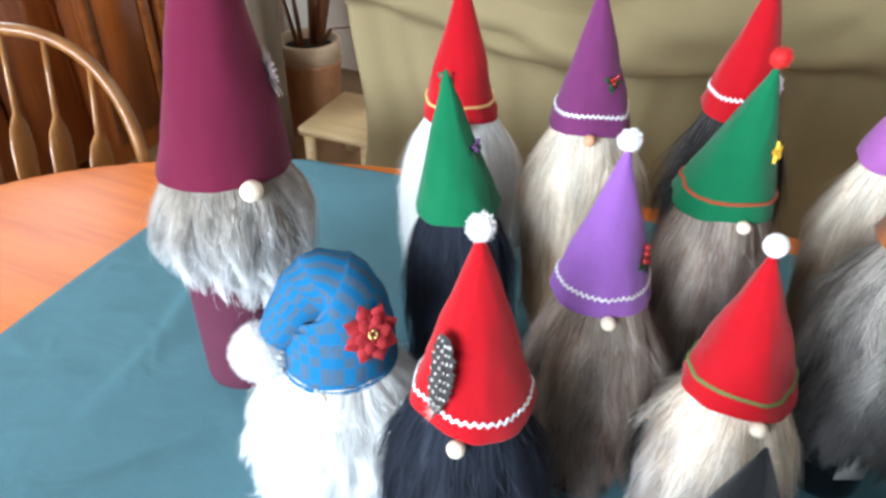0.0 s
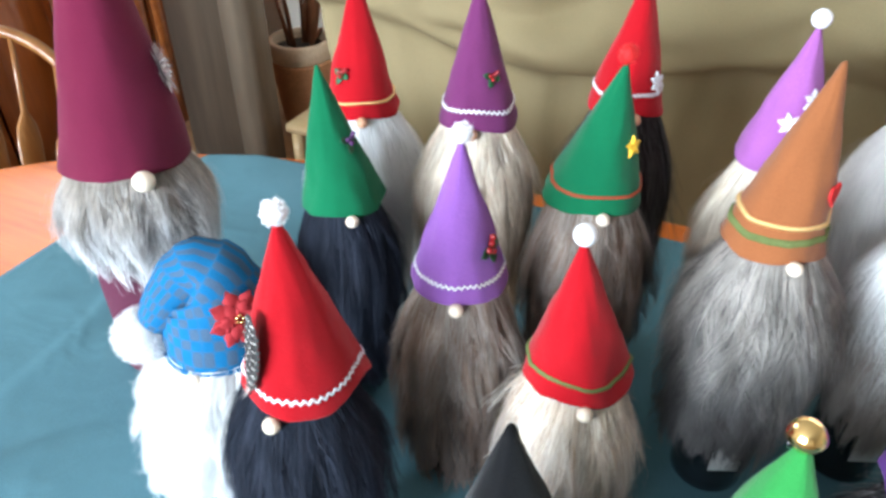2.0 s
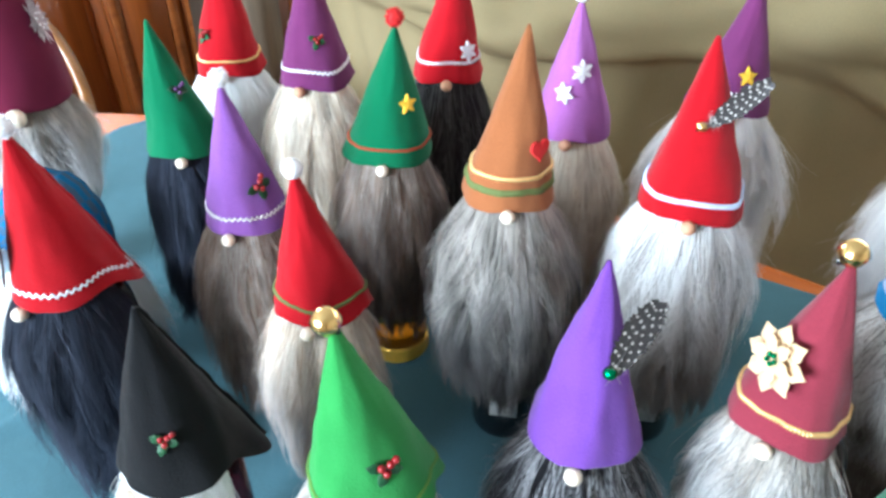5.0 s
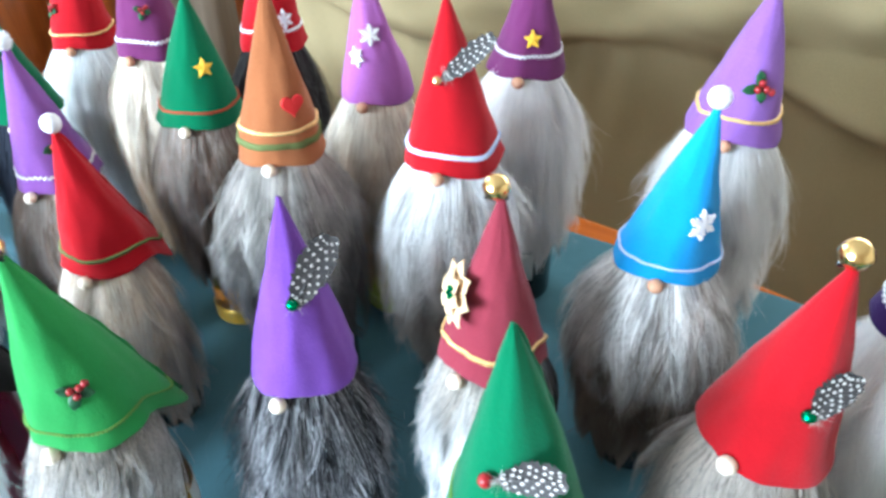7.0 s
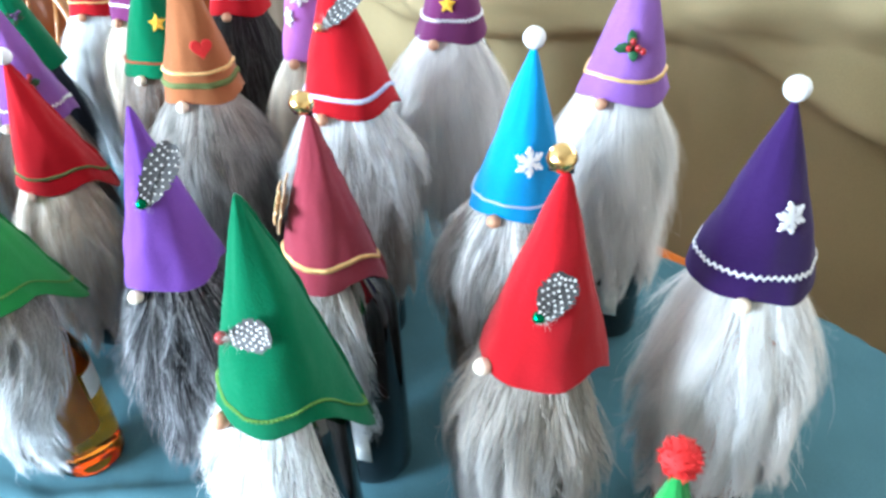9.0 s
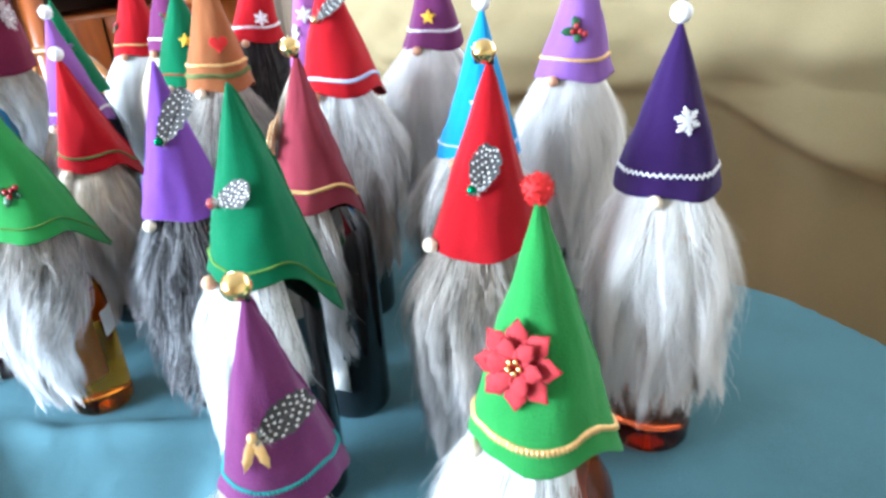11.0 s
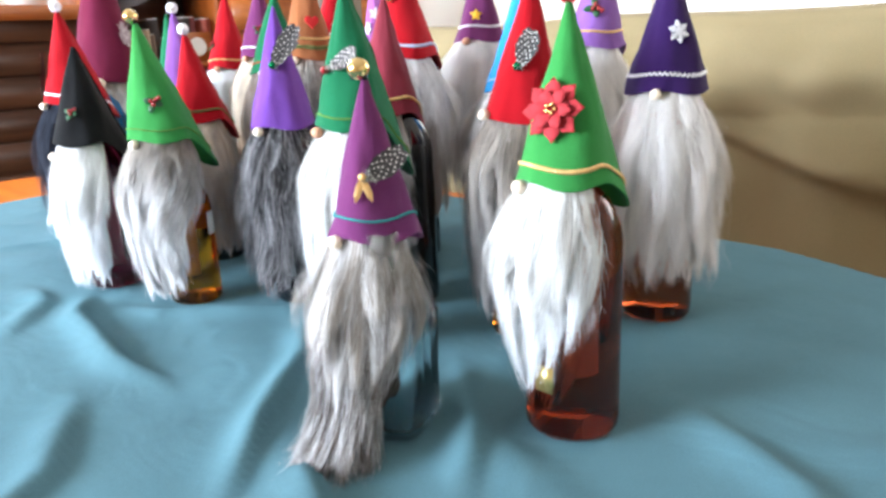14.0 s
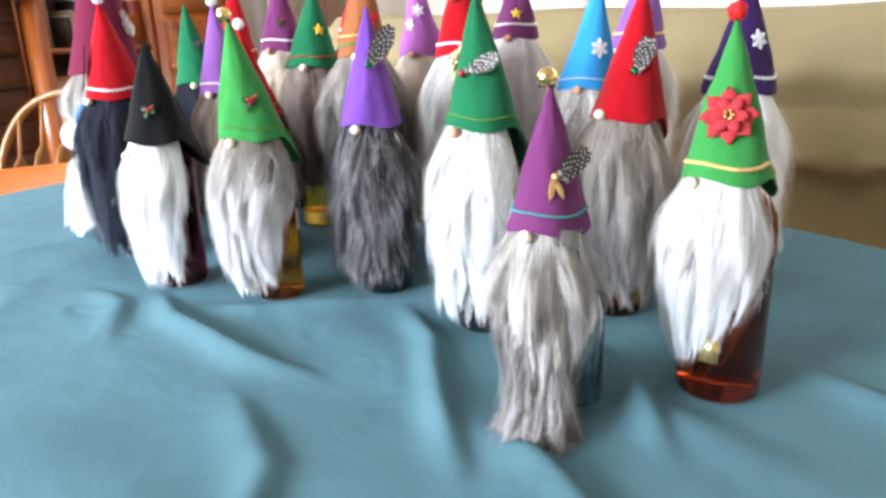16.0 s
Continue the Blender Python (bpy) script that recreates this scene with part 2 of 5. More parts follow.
M_GLABEL = shader("gold_foil_label", (0.72, 0.55, 0.22), 0.3, 0.8, vary=0.1, scale=60)
M_BLACKG = shader("black_bottle_glass", (0.006, 0.007, 0.009), 0.06, vary=0.05, bump=0, Coat_Weight=0.5)
M_PLUM = shader("plum_felt_sleeve", (0.085, 0.012, 0.035), 0.9, vary=0.12, scale=25, fine=900, bump=0.3)
G_AMBER = glass("amber_whiskey", (0.95, 0.30, 0.015))
G_RUM = glass("dark_rum_glass", (0.27, 0.032, 0.008))
G_BRANDY = glass("brandy_glass", (0.50, 0.085, 0.022))
G_WINE = glass("red_wine_glass", (0.16, 0.008, 0.02))
G_CLEAR = glass("clear_cut_glass", (0.96, 0.98, 0.98))
G_GOLD = glass("golden_liqueur_glass", (0.85, 0.48, 0.04))
G_GREEN = glass("pale_green_glass", (0.62, 0.74, 0.25))

# ---- mesh helpers ----


def mesh_ob(name, verts, faces, material, smooth=True):
    me = bpy.data.meshes.new(name)
    me.from_pydata([tuple(v) for v in verts], [], [tuple(f) for f in faces])
    me.materials.append(material)
    if smooth:
        me.polygons.foreach_set("use_smooth", [True] * len(me.polygons))
    me.update()
    return new(name, me)


def part(name, bm, material, parent, label="", smooth=True):
    """Link a bmesh as one mesh under a thing or a part."""
    me = bpy.data.meshes.new(name)
    bm.to_mesh(me)
    bm.free()
    me.materials.append(material)
    if smooth:
        me.polygons.foreach_set("use_smooth", [True] * len(me.polygons))
    ob = new(name, me)
    ob.parent = parent
    return tagged(ob, label) if label else ob


def grid_part(name, verts, faces, material, parent, label="", smooth=True):
    ob = mesh_ob(name, verts, faces, material, smooth)
    ob.parent = parent
    return tagged(ob, label) if label else ob


def thing(name, at, label, category, group="", rot=None):
    ob = new(name)
    ob.empty_display_size = 0.05
    ob.matrix_world = Matrix.Translation(at) @ (rot if rot else Matrix())
    return tagged(ob, label, category, group)


def box_bm(sx, sy, sz, at=(0, 0, 0), bevel=0.0, bm=None, rot=None):
    bm2 = bmesh.new()
    bmesh.ops.create_cube(bm2, size=1, matrix=Matrix.Diagonal((sx, sy, sz, 1)))
    if bevel:
        bmesh.ops.bevel(bm2, geom=bm2.edges[:], offset=bevel, segments=2, affect="EDGES")
    bmesh.ops.transform(bm2, verts=bm2.verts, matrix=Matrix.Translation(at) @ (rot if rot else Matrix()))
    return bm2


def ball_bm(r, at=(0, 0, 0), squash=(1, 1, 1), seg=16):
    bm = bmesh.new()
    bmesh.ops.create_uvsphere(bm, u_segments=seg, v_segments=max(6, seg // 2), radius=r,
                              matrix=Matrix.Translation(at) @ Matrix.Diagonal((*squash, 1)))
    return bm


def lathe(profile, seg=40, flat=None):
    """Verts and faces of a turned form from (radius, z) pairs; flat: exponent of a squarish section."""
    verts, faces = [], []
    for r, z in profile:
        for i in range(seg):
            a = 2 * math.pi * i / seg
            k = 1.0
            if flat:
                k = (abs(math.cos(a)) ** flat + abs(math.sin(a)) ** flat) ** (-1 / flat)
            verts.append((r * k * math.cos(a), r * k * math.sin(a), z))
    for j in range(len(profile) - 1):
        for i in range(seg):
            k = (i + 1) % seg
            faces.append((j * seg + i, j * seg + k, (j + 1) * seg + k, (j + 1) * seg + i))
    faces.append(tuple(range(seg))[::-1])
    faces.append(tuple((len(profile) - 1) * seg + i for i in range(seg)))
    return verts, faces


def tube(points, radii, seg=8):
    """Verts and faces of a tube through points."""
    verts, faces, pts = [], [], [Vector(p) for p in points]
    for j, p in enumerate(pts):
        d = (pts[min(j + 1, len(pts) - 1)] - pts[max(j - 1, 0)]).normalized()
        side = d.cross(Vector((0.13, 0.27, 0.95))).normalized()
        up = side.cross(d)
        rr = radii[j] if isinstance(radii, list) else radii
        rx, ry = rr if isinstance(rr, tuple) else (rr, rr)
        for i in range(seg):
            a = 2 * math.pi * i / seg
            verts.append(p + side * (rx * math.cos(a)) + up * (ry * math.sin(a)))
    for j in range(len(pts) - 1):
        for i in range(seg):
            k = (i + 1) % seg
            faces.append((j * seg + i, j * seg + k, (j + 1) * seg + k, (j + 1) * seg + i))
    faces.append(tuple(range(seg))[::-1])
    faces.append(tuple((len(pts) - 1) * seg + i for i in range(seg)))
    return verts, faces


TABLE_Z = 0.75

# ---- room ----
H_ROOM, U0, U1, V0, V1 = 2.5, -2.6, 3.0, -2.6, 3.0


def wall(name, a, b, openings=(), thick=0.12):
    """A wall from a to b in room coordinates, with openings (start, end, sill, head) measured along it."""
    a, b = uv(*a), uv(*b)
    length = (b - a).length
    turn = math.atan2((b - a).y, (b - a).x)
    bm = bmesh.new()
    cuts = sorted(openings)
    spans, x = [], 0.0
    for s, e, sill, head in cuts:
        spans += [(x, s, 0, H_ROOM), (s, e, 0, sill), (s, e, head, H_ROOM)]
        x = e
    spans.append((x, length, 0, H_ROOM))
    for s, e, lo, hi in spans:
        if e - s > 1e-4 and hi - lo > 1e-4:
            bmesh.ops.create_cube(bm, size=1, matrix=Matrix.Translation(((s + e) / 2, thick / 2, (lo + hi) / 2)) @ Matrix.Diagonal((e - s, thick, hi - lo, 1)))
    bmesh.ops.remove_doubles(bm, verts=bm.verts, dist=1e-5)
    ob = part(name, bm, M_WALL, None, smooth=False)
    ob.matrix_world = Matrix.Translation(a) @ Matrix.Rotation(turn, 4, "Z")
    tagged(ob, "cream painted plaster wall of the dining room", "wall", kind="structure")
    k = 0
    for s, e, sill, head in cuts:
        k += 1
        win = thing("window_" + name.split("_")[1], a, "white framed window with bright daylight outside", "window", rot=Matrix.Rotation(turn, 4, "Z"))
        win["kind"] = "structure"
        w, h = e - s, head - sill
        for nm, sx, sz, cx, cz in (("window_frame", w, 0.06, (s + e) / 2, sill + 0.03), ("window_frame", w, 0.06, (s + e) / 2, head - 0.03),
                                   ("window_frame", 0.06, h - 0.12, s + 0.03, (sill + head) / 2), ("window_frame", 0.06, h - 0.12, e - 0.03, (sill + head) / 2),
                                   ("mullion", 0.04, h - 0.12, (s + e) / 2, (sill + head) / 2)):
            part(nm, box_bm(sx, 0.05, sz, (cx, 0.09, cz), 0.004), M_WHITE, win)
        part("window_sill", box_bm(w + 0.1, 0.10, 0.03, ((s + e) / 2, -0.052, sill - 0.016), 0.004), M_WHITE, win)
    return ob


wall("wall_north", (U0, V1), (U1, V1), [(2.0, 5.3, 0.98, 2.2)])
wall("wall_east", (U1, V1), (U1, V0))
wall("wall_south", (U1, V0), (U0, V0), [(2.9, 5.3, 0.9, 2.3)])
wall("wall_west", (U0, V0), (U0, V1), [(3.4, 5.0, 1.42, 2.3)])
bm = box_bm(U1 - U0 + 0.3, V1 - V0 + 0.3, 0.1, ((U0 + U1) / 2, (V0 + V1) / 2, -0.05))
ob = part("floor", bm, M_FLOOR, None, smooth=False)
ob.matrix_world = ROOM
tagged(ob, "brown wooden board floor of the room", "floor", kind="structure")
bm = box_bm(U1 - U0 + 0.3, V1 - V0 + 0.3, 0.1, ((U0 + U1) / 2, (V0 + V1) / 2, H_ROOM + 0.05))
ob = part("ceiling", bm, M_WHITE, None, smooth=False)
ob.matrix_world = ROOM
tagged(ob, "plain white ceiling", "ceiling", kind="structure")

glow = bpy.data.materials.new("bright_sky")
glow.use_nodes = True
gn = glow.node_tree.nodes["Principled BSDF"]
gn.inputs["Base Color"].default_value = (0, 0, 0, 1)
gn.inputs["Emission Color"].default_value, gn.inputs["Emission Strength"].default_value = (1.0, 0.97, 0.92, 1), 1.6
back = part("backdrop", box_bm(7.0, 0.02, 3.2, (1.0, 5.5, 1.6)), glow, None, smooth=False)
back.matrix_world = ROOM
tagged(back, "bright hazy daylight outside the window", "backdrop", kind="structure")

# ---- dining table ----
TU, TV, TA, TB, TN = 0.09, 0.46, 1.30, 0.635, 2.25     # oval top: centre, half lengths, squareness


def oval(k, off=0.0):
    c, s = math.cos(k), math.sin(k)
    return ((TA + off) * math.copysign(abs(c) ** (2 / TN), c), (TB + off) * math.copysign(abs(s) ** (2 / TN), s))


table = thing("dining_table", uv(TU, TV), "oval honey-oak dining table partly covered by a teal cloth", "table", rot=ROOM)
prof = [(-0.03, -0.034), (-0.012, -0.034), (0, -0.026), (0, -0.010), (-0.004, -0.003), (-0.012, 0.0)]
verts, faces, SEG = [], [], 128
for off, z in prof:
    verts += [(*oval(2 * math.pi * i / SEG, off), TABLE_Z + z - 0.003) for i in range(SEG)]
for j in range(len(prof) - 1):
    faces += [(j * SEG + i, j * SEG + (i + 1) % SEG, (j + 1) * SEG + (i + 1) % SEG, (j + 1) * SEG + i) for i in range(SEG)]
faces += [tuple(range(SEG))[::-1], tuple((len(prof) - 1) * SEG + i for i in range(SEG))]
grid_part("tabletop", verts, faces, M_TABLE, table, "glossy honey-oak top with a rounded edge", smooth=False)
for sx in (-0.45, 0.45):
    v, f = lathe([(0.05, 0.10), (0.075, 0.16), (0.055, 0.25), (0.08, 0.40), (0.05, 0.52), (0.06, 0.62), (0.09, 0.714)], 28)
    col = grid_part("pedestal", v, f, M_TABLE, table)
    col.location = (sx, 0, 0)
    for a in (45, 135, 225, 315):
        d = Vector((math.cos(radians(a)), math.sin(radians(a)), 0))
        v, f = tube([d * 0.03 + Vector((0, 0, 0.16)), d * 0.16 + Vector((0, 0, 0.14)), d * 0.30 + Vector((0, 0, 0.035))], [(0.022, 0.035), (0.022, 0.03), (0.022, 0.03)], 10)
        foot = grid_part("foot", v, f, M_TABLE, table)
        foot.location = (sx, 0, 0)


def inside(u, v):
    return (abs((u - TU) / TA) ** TN + abs((v - TV) / TB) ** TN) ** (1 / TN)


RIDGES = [([(0.19, 0.175), (0.25, 0.112), (0.36, 0.045), (0.49, -0.005)], 0.017, 0.017), ([(0.54, 0.20), (0.60, 0.10), (0.64, -0.03), (0.69, -0.16)], 0.015, 0.015),
          ([(0.785, 0.13), (0.83, 0.03), (0.86, -0.08)], 0.013, 0.016), ([(0.71, -0.07), (0.77, -0.14), (0.83, -0.23)], 0.013, 0.016),
          ([(-0.24, 0.27), (-0.14, 0.40), (-0.02, 0.47)], 0.008, 0.018), ([(0.26, 0.165), (0.34, 0.158), (0.44, 0.20), (0.53, 0.245)], 0.009, 0.017),
          ([(0.06, 0.19), (0.15, 0.14), (0.21, 0.03)], 0.008, 0.02), ([(-0.42, 0.52), (-0.36, 0.70), (-0.33, 0.95)], 0.005, 0.022), ([(-0.50, 0.35), (-0.30, 0.50)], 0.006, 0.022),
          ([(0.42, -0.05), (0.52, -0.17), (0.55, -0.30)], 0.010, 0.02), ([(1.0, 0.12), (1.10, 0.0), (1.13, -0.12)], 0.010, 0.02)]


def ridge(x, y):
    """Height of the few strong creases: steep on one side, soft on the other."""
    h = 0.0
    for line, high, wide in RIDGES:
        best = None
        for k in range(len(line) - 1):
            (ax, ay), (bx, by) = line[k], line[k + 1]
            dx, dy = bx - ax, by - ay
            ll = dx * dx + dy * dy
            t = min(1.0, max(0.0, ((x - ax) * dx + (y - ay) * dy) / ll))
            px, py = ax + t * dx - x, ay + t * dy - y
            d = math.hypot(px, py)
            if best is None or d < best[0]:
                best = (d, (k + t) / (len(line) - 1), dx * py - dy * px)
        d, s, sign = best
        if d < 0.12:
            w = wide * (1.25 if sign > 0 else 0.5)
            fade = min(1.0, 0.15 + 3 * min(s, 1 - s))
            h += high * fade * math.exp(-(d / w) ** 2)
    return h


def folds(u, v):
    """Height of the wrinkles of the cloth."""
    p = uv(u, v)
    x, y = p.x, p.y
    near = max(0.0, min(1.0, (0.33 - y) / 0.25))
    n1 = noise.noise((x * 2.3 + 3.1, y * 2.3, 0.3))
    h = 0.0016 * noise.noise((x * 5, y * 5, 1.7))
    s = math.sin((x * 0.75 + y * 1.0) * 21 + 5.0 * n1)
    h += near * 0.006 * max(0.0, s) ** 2.0 * max(0.0, noise.noise((x * 3.1, y * 3.1, 7.0)) + 0.45)
    s2 = math.sin((x * 1.0 - y * 0.55) * 17 + 4.0 * n1 + 1.0)
    h += near * 0.006 * max(0.0, s2) ** 3 * max(0.0, noise.noise((x * 2.7 + 5, y * 2.7, 2.0)) + 0.4)
    far = 1 - near
    h += ridge(x + 0.006 * n1, y + 0.012 * noise.noise((x * 9, y * 9, 3.0)))
    h += far * 0.0016 * math.sin((x * 0.5 + y) * 14 + 3 * n1)
    return h


cu0, cu1, cv0, cv1, NU, NV = -0.80, 1.62, -0.42, 1.030, 300, 186
verts, faces = [], []
for j in range(NV + 1):
    for i in range(NU + 1):
        u, v = cu0 + (cu1 - cu0) * i / NU, cv0 + (cv1 - cv0) * j / NV
        # rounded far corner
        if u < cu0 + 0.12 and v > cv1 - 0.12:
            k = max(0.0, (u - cu0 - 0.12) / -0.12) * max(0.0, (v - cv1 + 0.12) / 0.12)
            u, v = u + 0.035 * k, v - 0.035 * k
        v -= 0.06 * max(0.0, -0.2 - u) / 0.6 * max(0.0, (v - 0.6) / 0.43)
        q = inside(u, v)
        z = TABLE_Z + 0.004 + folds(u, v)
        if q > 1.0:
            eu, ev = TU + (u - TU) / q, TV + (v - TV) / q
            out = math.hypot(u - eu, v - ev)
            wave = 0.02 * math.sin(18 * (u - v)) * min(1, out / 0.1)
            t = min(1, out / 0.02)
            u, v = eu + (u - eu) / out * (0.010 * t + 0.12 * out + wave), ev + (v - ev) / out * (0.010 * t + 0.12 * out + wave)
            z = TABLE_Z + 0.004 + folds(eu, ev) * (1 - t) - max(0.0, out - 0.006)
        verts.append(uv(u, v, z))
for j in range(NV):
    for i in range(NU):
        a = j * (NU + 1) + i
        faces.append((a, a + 1, a + NU + 2, a + NU + 1))
cloth = mesh_ob("tablecloth", verts, faces, M_CLOTH)
md = cloth.modifiers.new("thickness", "SOLIDIFY")
md.thickness, md.offset = 0.0015, 0.0
tagged(cloth, "teal cotton tablecloth with soft wrinkles on the dining table", "tablecloth")

# ---- khaki sheet over the seats behind the table ----
prof = [(2.02, 0.02), (2.0, 0.55), (1.97, 1.04), (1.90, 1.115), (1.78, 1.125), (1.68, 1.118), (1.64, 1.08), (1.61, 1.0), (1.585, 0.92), (1.57, 0.85), (1.57, 0.78), (1.57, 0.66), (1.57, 0.5), (1.57, 0.3), (1.57, 0.02)]
fine = []
for k in range(len(prof) - 1):
    for s in range(5):
        fine.append(tuple(prof[k][c] + (prof[k + 1][c] - prof[k][c]) * s / 5 for c in (0, 1)))
fine.append(prof[-1])
verts, faces, NU = [], [], 190
for j, (v, z) in enumerate(fine):
    for i in range(NU + 1):
        u = -0.94 + 3.27 * i / NU
        n1 = noise.noise((u * 1.3, z * 0.8, 4.0))
        edge = 0.83 + 0.05 * math.sin(u * 5.2 + 0.6) + 0.04 * noise.noise((u * 2.1, 3.3, 0.0))
        s1 = max(0.0, min(1.0, (u - 0.7) / 0.6))
        edge += 0.10 * s1 * s1 * (3 - 2 * s1)
        k = max(0.0, min(1.0, (edge - z) / 0.07))
        k = k * k * (3 - 2 * k) if v < 1.7 else 0.0
        top = max(0.0, min(1.0, (1.10 - z) / 0.12)) if v < 1.7 else 0.3
        pl = math.sin(u * 33 + 6 * n1 + z * 1.5)
        w = -(0.085 + 0.16 * s1) * k + k * (0.012 + 0.020 * s1) * (math.copysign(abs(pl) ** 0.7, pl) + 0.7 * math.sin(u * 19 + z * 3 + 4 * n1))
        # long slack creases that fall aslant from the top
        for q, (fu, fz, ph) in enumerate(((5.0, 11.0, 0.4), (-4.2, 13.0, 2.1), (2.1, 17.0, 4.0))):
            c = max(0.0, math.sin(u * fu + z * fz + ph + 2.2 * noise.noise((u * 1.1, z * 2.0, 11.0 + q))))
            w += top * (1 - k) * 0.036 * c ** 4 * max(0.0, 0.35 + noise.noise((u * 1.9, z * 2.3, 20.0 + q)))
        w += top * (1 - k) * (0.075 * noise.noise((u * 1.6 + z * 2.0, z * 5.0 - u * 0.9, 1.0)) + 0.05 * abs(noise.noise((u * 2.2 + z * 4, z * 7 - u * 2.0, 9.0))) + 0.02 * noise.noise((u * 7 + z * 9, z * 9 - u * 5, 4.0)))
        swag = 0.03 * noise.noise((u * 1.7, 2.0, 0.5)) if z > 0.9 else 0.0
        verts.append(uv(u + 0.02 * math.sin(z * 9 + u * 3), v - w, max(0.004, z + swag)))
for j in range(len(fine) - 1):
    for i in range(NU):
        a = j * (NU + 1) + i
        faces.append((a, a + 1, a + NU + 2, a + NU + 1))
sheet = mesh_ob("draped_sheet", verts, faces, M_DRAPE)
md = sheet.modifiers.new("thickness", "SOLIDIFY")
md.thickness = 0.003
tagged(sheet, "khaki cotton sheet draped in folds over a bench behind the table", "drape")
bench = thing("bench", uv(0.73, 1.85), "wooden bench hidden beneath a khaki sheet", "bench", rot=ROOM)
part("seat", box_bm(3.0, 0.10, 0.05, (0, 0.06, 0.50), 0.01), M_CHAIR, bench)
part("backrest", box_bm(3.0, 0.03, 0.45, (0, 0.10, 0.80), 0.01), M_CHAIR, bench)
for x in (-1.4, 1.4):
    for y in (0.03, 0.10):
        part("leg", box_bm(0.05, 0.03, 0.475, (x, y, 0.2375), 0.004), M_CHAIR, bench)


def plank(name, sx, sy, sz, at, mat, parent, label=""):
    return part(name, box_bm(sx, sy, sz, at, 0.003), mat, parent, label)


# ---- windsor chair ----
def windsor_chair(at, turn):
    ch = thing("windsor_chair", at, "golden oak bow-back chair with arrow-shaped spindles", "chair", "dining chairs", rot=Matrix.Rotation(radians(turn), 4, "Z"))
    v, f = lathe([(0.17, 0.425), (0.205, 0.43), (0.215, 0.445), (0.20, 0.462), (0.12, 0.458)], 36, 3.0)
    grid_part("seat", v, f, M_CHAIR, ch, "saddled seat")
    bow, BW, BH = [], 0.27, 0.465
    for k in range(33):
        a = math.pi * k / 32
        c = math.cos(a)
        z = 0.455 + BH * math.sin(a) ** 0.62
        bow.append((BW * math.copysign(abs(c) ** 0.8, c), 0.165 + 0.16 * (z - 0.455) / BH, z))
    v, f = tube(bow, (0.017, 0.013), 12)
    grid_part("bow", v, f, M_CHAIR, ch, "steam-bent bow")
    for k in range(6):
        x = -0.17 + 0.068 * k
        xt = x * 1.12
        zt = 0.455 + BH * max(0.0, 1 - (abs(xt) / BW) ** 2.5) ** 0.31
        pts, rad = [], []
        for s, rx in ((0, 0.006), (0.15, 0.0065), (0.25, 0.017), (0.42, 0.030), (0.54, 0.031), (0.62, 0.025), (0.68, 0.0075), (0.85, 0.0065), (1.0, 0.0055)):
            z = 0.452 + (zt - 0.452) * s
            pts.append((x + (xt - x) * s, 0.155 + 0.16 * (z - 0.455) / BH, z))
            rad.append((rx, 0.0055))
        v, f = tube(pts, rad, 10)
        grid_part("spindle", v, f, M_CHAIR, ch, "flattened arrow spindle")
    for sx in (-1, 1):
        for sy in (-1, 1):
            v, f = tube([(0.14 * sx, 0.13 * sy, 0.43), (0.165 * sx, 0.16 * sy, 0.25), (0.19 * sx, 0.19 * sy, 0.0)], [0.014, 0.02, 0.012], 10)
            grid_part("leg", v, f, M_CHAIR, ch)
        v, f = tube([(0.168 * sx, -0.165, 0.2), (0.168 * sx, 0.165, 0.2)], 0.009, 8)
        grid_part("stretcher", v, f, M_CHAIR, ch)
    return ch


windsor_chair((-0.84, 1.06, 0), 10)

# ---- furniture along the left wall ----
LW = Matrix.Translation(uv(U0 + 0.02, 0)) @ ROOM      # local x out from the wall, y along it


def slat_chest():
    c = thing("slat_chest", uv(U0 + 0.02, 0.45), "dark walnut chest with wide horizontal boards and an orange oak ledge", "chest", rot=ROOM)
    plank("body", 0.56, 1.24, 1.22, (0.28, 0, 0.61), M_DARK, c)
    for k in range(10):
        plank("board", 0.02, 1.22, 0.112, (0.571, 0, 0.10 + k * 0.122), M_DARK, c)
    plank("ledge", 0.70, 1.34, 0.05, (0.35, 0, 1.245), M_CABH, c, "orange oak ledge")
    plank("corner_post", 0.06, 0.07, 1.22, (0.60, 0.665, 0.61), M_CAB, c, "orange oak corner post")


slat_chest()
runner = thing("checked_cloth", uv(U0 + 0.40, 0.15, 1.27), "red and white checked cloth hanging over the oak ledge", "cloth", rot=ROOM)
part("cloth_top", box_bm(0.62, 0.30, 0.006, (0.005, 0, 0.003), 0.001), M_POINS, runner)
part("cloth_fall", box_bm(0.006, 0.30, 0.13, (0.318, 0, -0.06), 0.001), M_POINS, runner)


def bookcase():
    b = thing("bookcase", uv(U0 + 0.02, 1.42), "open reddish oak bookcase filled with books and trinkets", "bookcase", rot=ROOM)
    for y in (-0.30, 0.30):
        plank("side_panel", 0.36, 0.03, 1.40, (0.26, y, 0.70), M_CAB, b)
    plank("back_panel", 0.015, 0.57, 1.40, (0.09, 0, 0.70), M_DARK, b)
    for z in (0.08, 0.90, 1.02, 1.385):
        plank("shelf", 0.34, 0.57, 0.024, (0.268, 0, z), M_CABH, b)
    for y in (-0.142, 0.142):
        d = plank("door", 0.02, 0.27, 0.80, (0.45, y, 0.50), M_CAB, b)
        part("raised_panel", box_bm(0.014, 0.16, 0.62, (0.465, y, 0.50), 0.006), M_CAB, d)
        part("knob", ball_bm(0.012, (0.472, y * 0.2, 0.6), seg=12), M_BRASS, d)
    return b


